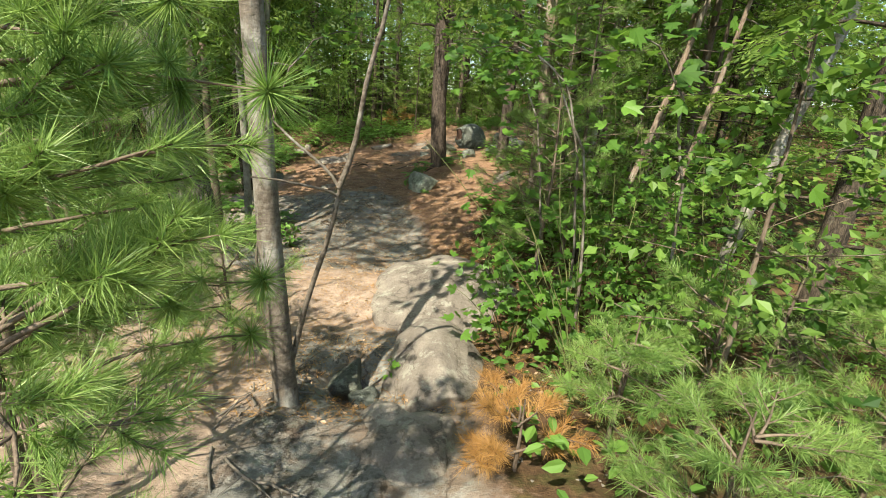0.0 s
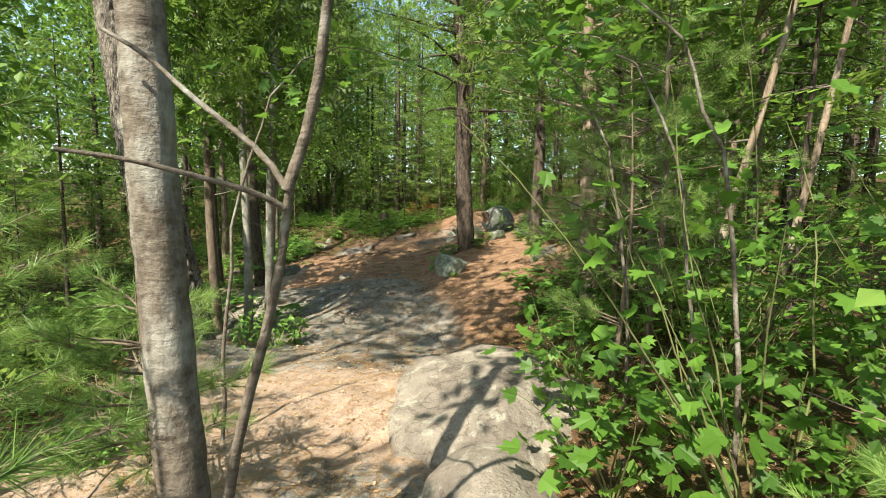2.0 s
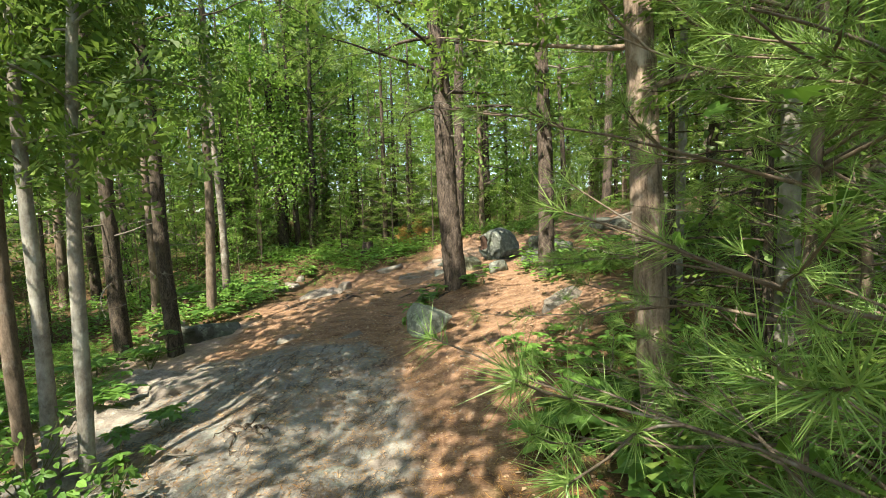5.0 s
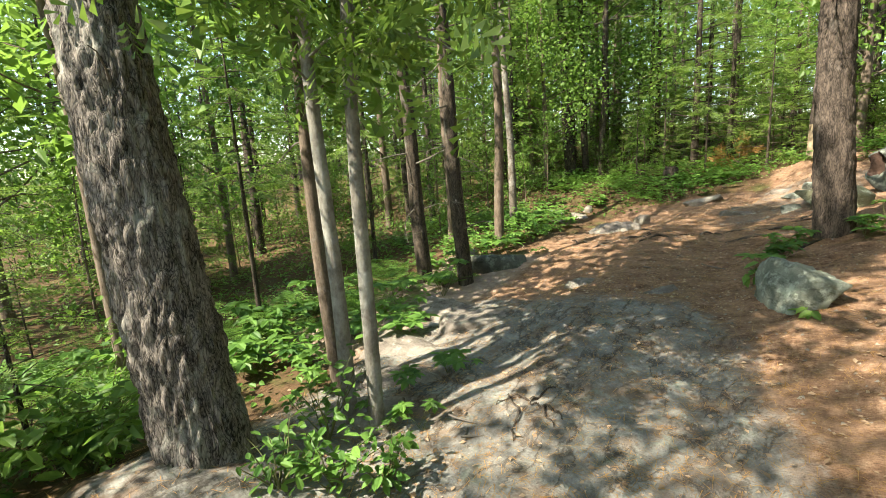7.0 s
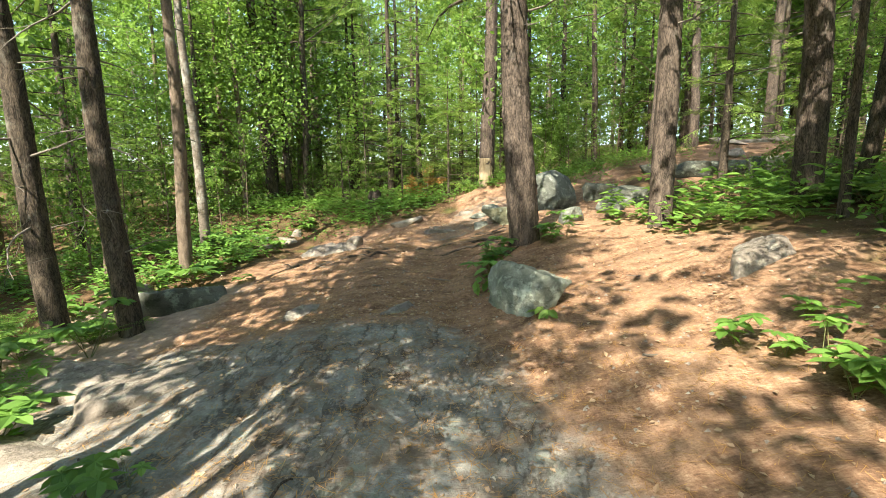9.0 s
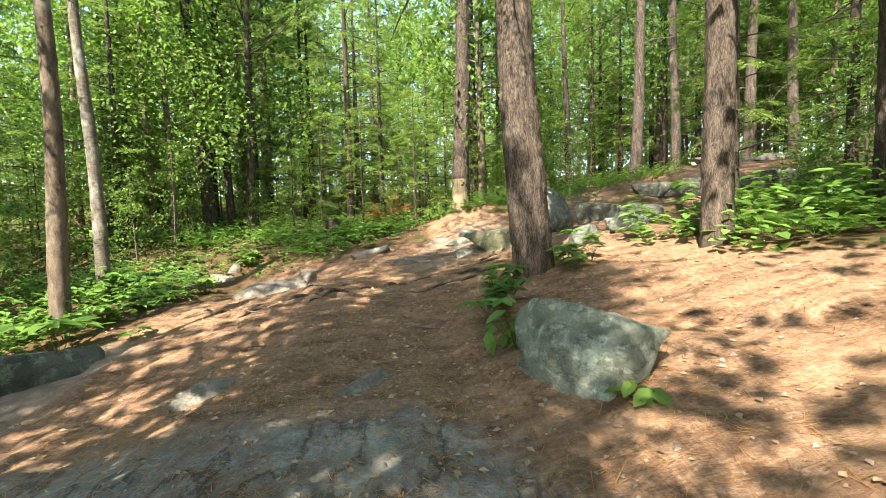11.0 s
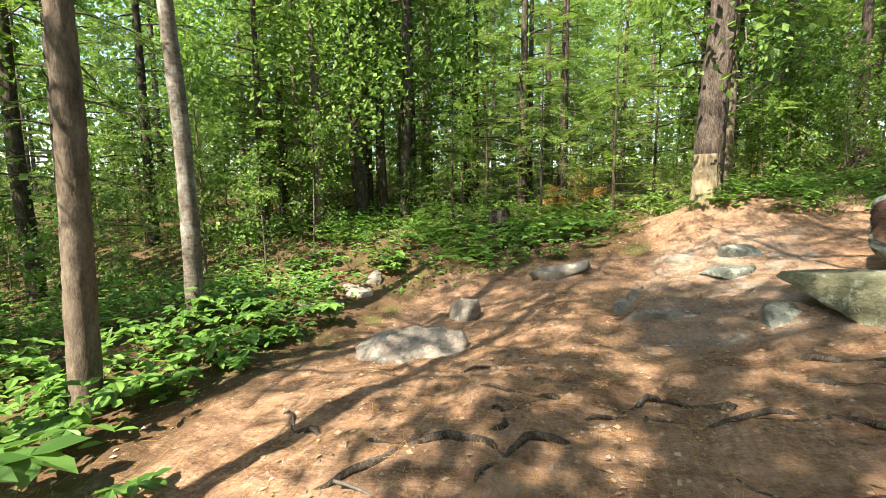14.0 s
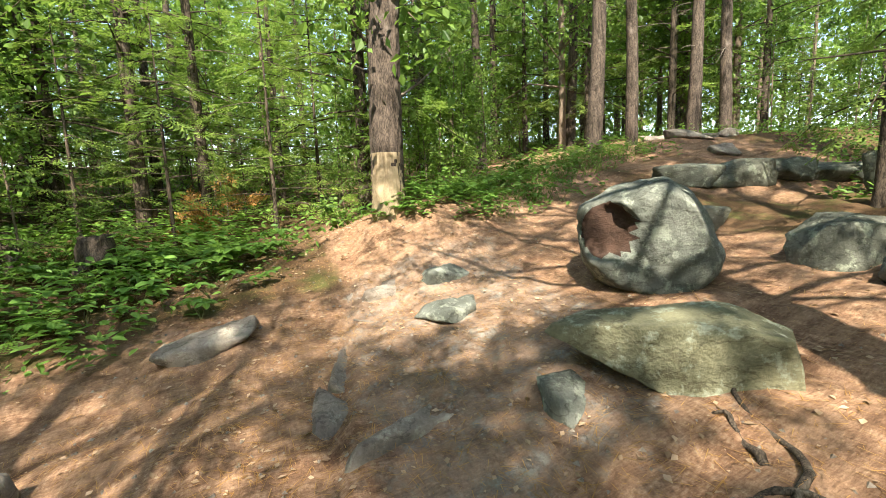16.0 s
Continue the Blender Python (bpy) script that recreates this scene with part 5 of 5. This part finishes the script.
sow(herbs, 20, (-5.5, 21.2, -1.9, 24.5), (0.9, 1.5))
sow(herbs, 14, (0.6, 21.5, 2.6, 23.2), (0.6, 1.1))
def carpet(soup, n, box, size, keep=None, rng=plants):
    """Rosettes of broad leaflets strewn over a stretch of ground."""
    at = rng.uniform((box[0], box[1]), (box[2], box[3]), (n, 2))
    if keep:
        at = at[[bool(keep(x, y)) for x, y in at]]
    big = rng.uniform(*size, len(at))
    top = np.column_stack([at, height(at[:, 0], at[:, 1])])
    for k in range(15):
        base = top + np.column_stack([rng.normal(size=(len(at), 2)) * 0.09, (0.12 + 0.16 * (k % 3)) * rng.uniform(0.6, 1.1, len(at))]) * big[:, None]
        a = k * 2.4 + rng.uniform(0, 1, len(at))
        aim = np.stack([np.cos(a), np.sin(a), rng.uniform(-0.35, 0.1, len(at))], 1)
        soup.scatter(BROAD_V, BROAD_T, base, frames_of(aim, np.tile([0, 0, 1.0], (len(at), 1)) + rng.normal(size=(len(at), 3)) * 0.15), 0.15 * big * rng.uniform(0.7, 1.15, len(at)))


low = Soup()
carpet(low, 330, (-12, 14.7, -5.7, 20.5), (0.55, 1.15), lambda x, y: x < -5.9 - 0.25 * max(0, y - 17))
carpet(low, 420, (-11, 20.4, -2.2, 27.0), (0.6, 1.3), lambda x, y: y > 20.7 + 0.12 * abs(x + 2.5) and vnoise(np.array([[x, y, 0]]), 0.8, 3)[0] > 0.38)
carpet(low, 200, (0.9, 22.6, 6.5, 27.0), (0.5, 1.0))
carpet(low, 90, (1.4, 12.9, 6.5, 16.0), (0.9, 1.6), lambda x, y: y > 12.8 + 0.2 * x)
carpet(low, 55, (-9, 3.0, -4.6, 12.5), (0.7, 1.4))
carpet(low, 45, (-0.3, 21.4, 1.3, 22.5), (0.5, 0.9))
carpet(low, 60, (1.1, 6.8, 4.0, 10.5), (0.5, 1.0))
solo("herb_carpet", low.mesh("herb_carpet", False), LEAF_LOW, "dense low herbs with broad green leaflets beside the trail", "undergrowth", kind="stuff")
sow(ferns, 18, (-10, 21.5, -2.5, 27.0), (0.6, 1.0))
sow(ferns, 14, (1.4, 13.2, 5.5, 15.5), (0.6, 0.9), keep=lambda x, y: y > 12.9 + 0.2 * x)
leafy_shrub("seedling", "small yellow-green seedling by the grey rock", (-0.32, 11.66), 0.16, 3, 9, 0.14, 398, (BROAD_V, BROAD_T), LEAF, 0.7)
leafy_shrub("woodland_plant", "broad palmate leaves beside the grey rock", (-0.78, 12.8), 0.38, 5, 24, 0.18, 399, (BROAD_V, BROAD_T), LEAF_LOW, 0.5)
# leafy undergrowth away from the trail
n = 130000
ux, uy = plants.uniform(-26, 20, n), plants.uniform(-3.5, 48, n)
c = centre(uy)
gapl = np.interp(uy, [0, 5, 9, 12, 16, 20, 20.9, 21.7, 24], [1.9, 2.6, 4.0, 4.4, 3.3, 4.2, 2.4, 0.3, 0.3])
gapr = np.interp(uy, [0, 6, 8, 11, 13, 15, 20, 21.5, 24, 30], [1.1, 1.2, 2.2, 3.9, 3.9, 6.0, 7.5, 1.8, 1.5, 1.2])
keep = ((ux < c - gapl) | (ux > c + gapr)) & ~((ux > 3.5) & (ux < 10) & (uy > 20) & (uy < 31) & (ux - 3 < uy - 16)) & (vnoise(np.stack([ux, uy, 0 * ux], 1), 0.9, 4) > 0.27)
ux, uy = ux[keep], uy[keep]
n = len(ux)
patch = vnoise(np.stack([ux, uy, 0 * ux], 1), 0.6, 7)
uz = height(ux, uy) + plants.uniform(0.02, 1, n) * (0.12 + 0.75 * patch ** 2)
under = Soup()
aim = plants.normal(size=(n, 3)) * [1, 1, 0.35]
under.scatter(BROAD_V, BROAD_T, np.stack([ux, uy, uz], 1), frames_of(aim, np.tile([0, 0, 1.0], (n, 1)) + plants.normal(size=(n, 3)) * 0.4), plants.uniform(0.06, 0.14, n))
solo("undergrowth", under.mesh("undergrowth", False), LEAF_LOW, "low leafy green undergrowth of the forest floor", "undergrowth", kind="stuff")

# ---- roots, sticks and litter on the trail ----
def on_ground(points, lift):
    q = np.array(points, float)
    q[:, 2] = height(q[:, 0], q[:, 1]) + lift
    return q


def root(label, start, heading, length, r, seed, lift=0.002):
    rng = np.random.default_rng(seed)
    b = bend((*start, 0), (math.cos(heading), math.sin(heading), 0), length, 14, 0, 0.22, rng)
    s = Soup()
    q = on_ground(b, lift + 0.02 * np.sin(np.linspace(0, 9, 14) + seed))
    q[-1, 2] -= 0.05
    q[0, 2] -= 0.03
    sweep(s, q, np.linspace(r * 1.1, r * 0.4, 14), 9, 0.25, 0, seed)
    return solo("tree_root", s.mesh("tree_root"), DARK_BARK, label, "root", group="roots across the trail")


for k, (x, y, a, ln, r) in enumerate([(-0.45, 15.2, 3.0, 1.6, 0.035), (-0.3, 15.35, 2.5, 1.8, 0.03), (-1.2, 16.1, 2.9, 1.2, 0.022), (-1.9, 16.5, 3.4, 0.9, 0.025), (-2.6, 16.2, 3.0, 0.7, 0.02), (-3.0, 16.8, 2.6, 0.6, 0.018),
                                      (-0.2, 14.75, 4.2, 0.9, 0.03), (0.2, 15.3, 0.6, 0.9, 0.03), (-0.6, 16.7, 0.4, 1.0, 0.022), (-0.9, 17.0, 5.6, 0.7, 0.03), (-0.4, 16.9, 1.2, 0.5, 0.02), (-1.0, 16.6, -0.4, 1.1, 0.025), (-3.4, 15.6, 3.3, 0.9, 0.03), (-2.9, 15.5, 2.7, 1.0, 0.035), (-2.5, 15.7, 3.5, 0.8, 0.028), (-3.0, 15.7, 0.3, 0.7, 0.02), (-4.2, 15.7, 2.9, 0.6, 0.022), (-1.5, 16.3, 2.4, 0.6, 0.03)]):
    root("knotted brown root crossing the needle-covered trail", (x, y), a, ln, r, 500 + k)


for k in range(7):
    root("thin exposed root in a hollow of the bedrock", (-2.2 + 0.12 * math.cos(k * 2.1), 9.3 + 0.12 * math.sin(k * 2.1)), k * 0.95, 0.3 + 0.05 * (k % 3), 0.013, 560 + k, 0.02)


def stick(seed, length):
    rng = np.random.default_rng(seed)
    s = Soup()
    sweep(s, bend((-length / 2, 0, 0), (1, 0, 0), length, 8, 0, 0.12, rng), np.linspace(0.011, 0.005, 8), 6, 0.2)
    me = s.mesh("fallen_stick")
    return me


sticks = [stick(520 + k, 0.25 + 0.13 * k) for k in range(4)]
for me in sticks:
    me.materials.append(TWIG)
spots = [(-2.6, 14.3, 10), (-1.9, 14.2, -10), (-3.5, 15.2, 20), (-1.4, 13.9, -20), (-2.3, 13.5, 0), (-3.0, 13.8, 35), (-1.7, 12.9, 100), (-1.1, 12.0, 120), (-1.6, 10.3, 60), (-0.9, 9.3, 10), (-2.4, 8.9, 70), (-2.5, 9.0, 20), (-2.55, 8.85, 110),
         (0.3, 10.6, 30), (-1.0, 8.0, 0), (-1.6, 17.4, 15), (-0.3, 16.5, 140), (0.1, 16.6, 30), (-1.2, 20.2, 0), (-1.3, 2.9, 20), (-1.7, 2.5, -30), (-2.0, 2.9, 60), (-1.5, 3.2, 5), (-1.1, 3.3, 80), (-2.4, 3.4, 10), (0.9, 2.6, 30), (1.3, 2.9, 80), (1.8, 9.4, 150), (1.5, 8.6, 20), (0.8, 12.2, 170)] + [(-0.9 - 1.7 * ((k * 0.37) % 1), 1.9 + 1.7 * ((k * 0.61) % 1), (k * 47) % 180) for k in range(26)]
for k, (x, y, a) in enumerate(spots):
    ob = new("fallen_stick", sticks[k % 4])
    tagged(ob, "broken grey-brown stick lying on the ground", "stick", "fallen sticks")
    ob.matrix_world = pose(x, y, ground_at(x, y) + 0.012, 0, 0, a)

for k in range(26):
    x, y = -0.85 - 1.5 * ((k * 0.618) % 1), 1.35 + 1.5 * ((k * 0.414) % 1)
    s = Soup()
    b = bend((0, 0, 0), (math.cos(k * 2.4), math.sin(k * 2.4), 0.12), 0.55 + 0.4 * (k % 3), 9, 0.16, 0.13, plants)
    sweep(s, b, np.linspace(0.009, 0.003, 9), 6, 0.2)
    for j in (3, 4, 6):
        sweep(s, bend(b[j], plants.normal(size=3) * [1, 1, 0.3], 0.22, 5, 0.1, 0.15, plants), np.linspace(0.004, 0.0015, 5), 4)
    solo("dead_branch", s.mesh("dead_branch"), TWIG, "bare grey branch lying under the young pines", "branch", (x, y, ground_at(x, y) + 0.015), "fallen branches")

n = 9000
ly = plants.uniform(2.5, 24, n)
lx = centre(ly) + plants.normal(size=n) * 2.1 + 0.3
lit = Soup()
lit.scatter(LEAF_V, LEAF_T, np.stack([lx, ly, height(lx, ly) + 0.008], 1), frames_of(plants.normal(size=(n, 3)) * [1, 1, 0.12], np.tile([0, 0, 1.0], (n, 1)) + plants.normal(size=(n, 3)) * 0.25), plants.uniform(0.02, 0.06, n))
solo("leaf_litter", lit.mesh("leaf_litter", False), DRY_LEAF, "scattered dry brown leaves on the trail", "litter", kind="stuff")
n = 60000
ly = plants.uniform(2.5, 24, n)
lx = centre(ly) + plants.normal(size=n) * 2.0 + 0.3
nd = Soup()
nd.scatter(np.array(BLADE_V) * [0.035, 1, 1], BLADE_T, np.stack([lx, ly, height(lx, ly) + 0.006], 1), frames_of(plants.normal(size=(n, 3)) * [1, 1, 0.05], np.tile([0, 0, 1.0], (n, 1))), plants.uniform(0.06, 0.16, n))
solo("needle_litter", nd.mesh("needle_litter", False), DEAD_NEEDLE, "fallen orange pine needles on the trail", "litter", kind="stuff")
n = 5000
ly = plants.uniform(2.0, 24, n)
lx = centre(ly) + plants.normal(size=n) * 1.8
gr = Soup()
tet = [(-0.5, -0.3, 0), (0.5, -0.35, 0), (0.05, 0.6, 0), (0, 0, 0.45)]
gr.scatter(tet, [(0, 1, 3), (1, 2, 3), (2, 0, 3)], np.stack([lx, ly, height(lx, ly) - 0.003], 1), frames_of(plants.normal(size=(n, 3)) * [1, 1, 0.1], np.tile([0, 0, 1.0], (n, 1))), plants.uniform(0.01, 0.045, n))
solo("gravel", gr.mesh("gravel", False), PALE_ROCK, "small loose stones on bare rock", "gravel", kind="stuff")

# pale grass along the upper bank
n = 5200
gx2, gy2 = plants.uniform(1.2, 7.0, n), plants.uniform(21.5, 26.5, n)
ok = (np.abs(gy2 - (22.4 + 0.45 * (gx2 - 1.2))) < 0.9 + 0.5 * vnoise(np.stack([gx2, gy2, 0 * gx2], 1), 1.3)) | ((gx2 < 4.5) & (gy2 > 22.6))
gx2, gy2 = gx2[ok], gy2[ok]
n = len(gx2)
gs = Soup()
gs.scatter(np.array(BLADE_V) * [0.05, 1, 1], BLADE_T, np.stack([gx2, gy2, height(gx2, gy2) - 0.01], 1), frames_of(plants.normal(size=(n, 3)) * [0.5, 0.5, 0.1] + [0, 0, 1.0], unit(n, plants)), plants.uniform(0.1, 0.3, n))
solo("grass", gs.mesh("grass", False), FERN, "pale green grass along the upper bank", "grass", kind="stuff")

# a rotten stump and a heap of dead brush beyond the trail
def stump(x, y, r, tall, seed):
    rng = np.random.default_rng(seed)
    z = np.linspace(-0.1, tall, 16)
    s = Soup()
    sweep(s, np.stack([0.05 * z, 0 * z, z], 1), r * (1.15 - 0.3 * z / tall), 36, 0.25, 0.03, seed, r * 0.5)
    v = s.v[0].reshape(16, 36, 3)
    v[-3:, :, 2] += 0.18 * (vnoise(v[-1] * 1.0, 9, seed) - 0.4)[None]
    cap = v[-1].mean(0) - [0, 0, 0.12]
    n0 = s.n
    s.v[0] = v.reshape(-1, 3)
    s.add([cap], tris=[])
    ring = np.arange(15 * 36, 16 * 36)
    s.t.append(np.stack([ring, np.roll(ring, -1), np.full(36, n0)], 1))
    return solo("tree_stump", s.mesh("tree_stump"), DARK_BARK, "rotten dark tree stump among low plants", "stump", (x, y, ground_at(x, y)))


stump(-4.3, 23.6, 0.24, 0.55, 601)
stump(-5.6, 24.6, 0.18, 0.4, 602)
brush = thing("dead_brush", "heap of rust-brown dead conifer branches", "brush", (-2.6, 26.6, ground_at(-2.6, 26.6)))
rb = np.random.default_rng(603)
for k in range(9):
    b = bend((rb.uniform(-0.5, 0.5), rb.uniform(-0.4, 0.4), 0.0), (rb.normal(), rb.normal(), 0.9), rb.uniform(0.7, 1.4), 7, 0.8, 0.12, rb)
    s = Soup()
    sweep(s, b, np.linspace(0.016, 0.004, 7), 5)
    br = part("branch", s.mesh("branch"), TWIG, brush)
    p, d = limb_tips(b, 26, rb, 0.03)
    s = Soup()
    s.scatter(SPRAY_V, SPRAY_T, p, frames_of(d + rb.normal(size=(26, 3)) * 0.6, unit(26, rb)), rb.uniform(0.2, 0.4, 26))
    part("needles", s.mesh("needles", False), DEAD_NEEDLE, br, "rust-brown dead needles")["kind"] = "stuff"
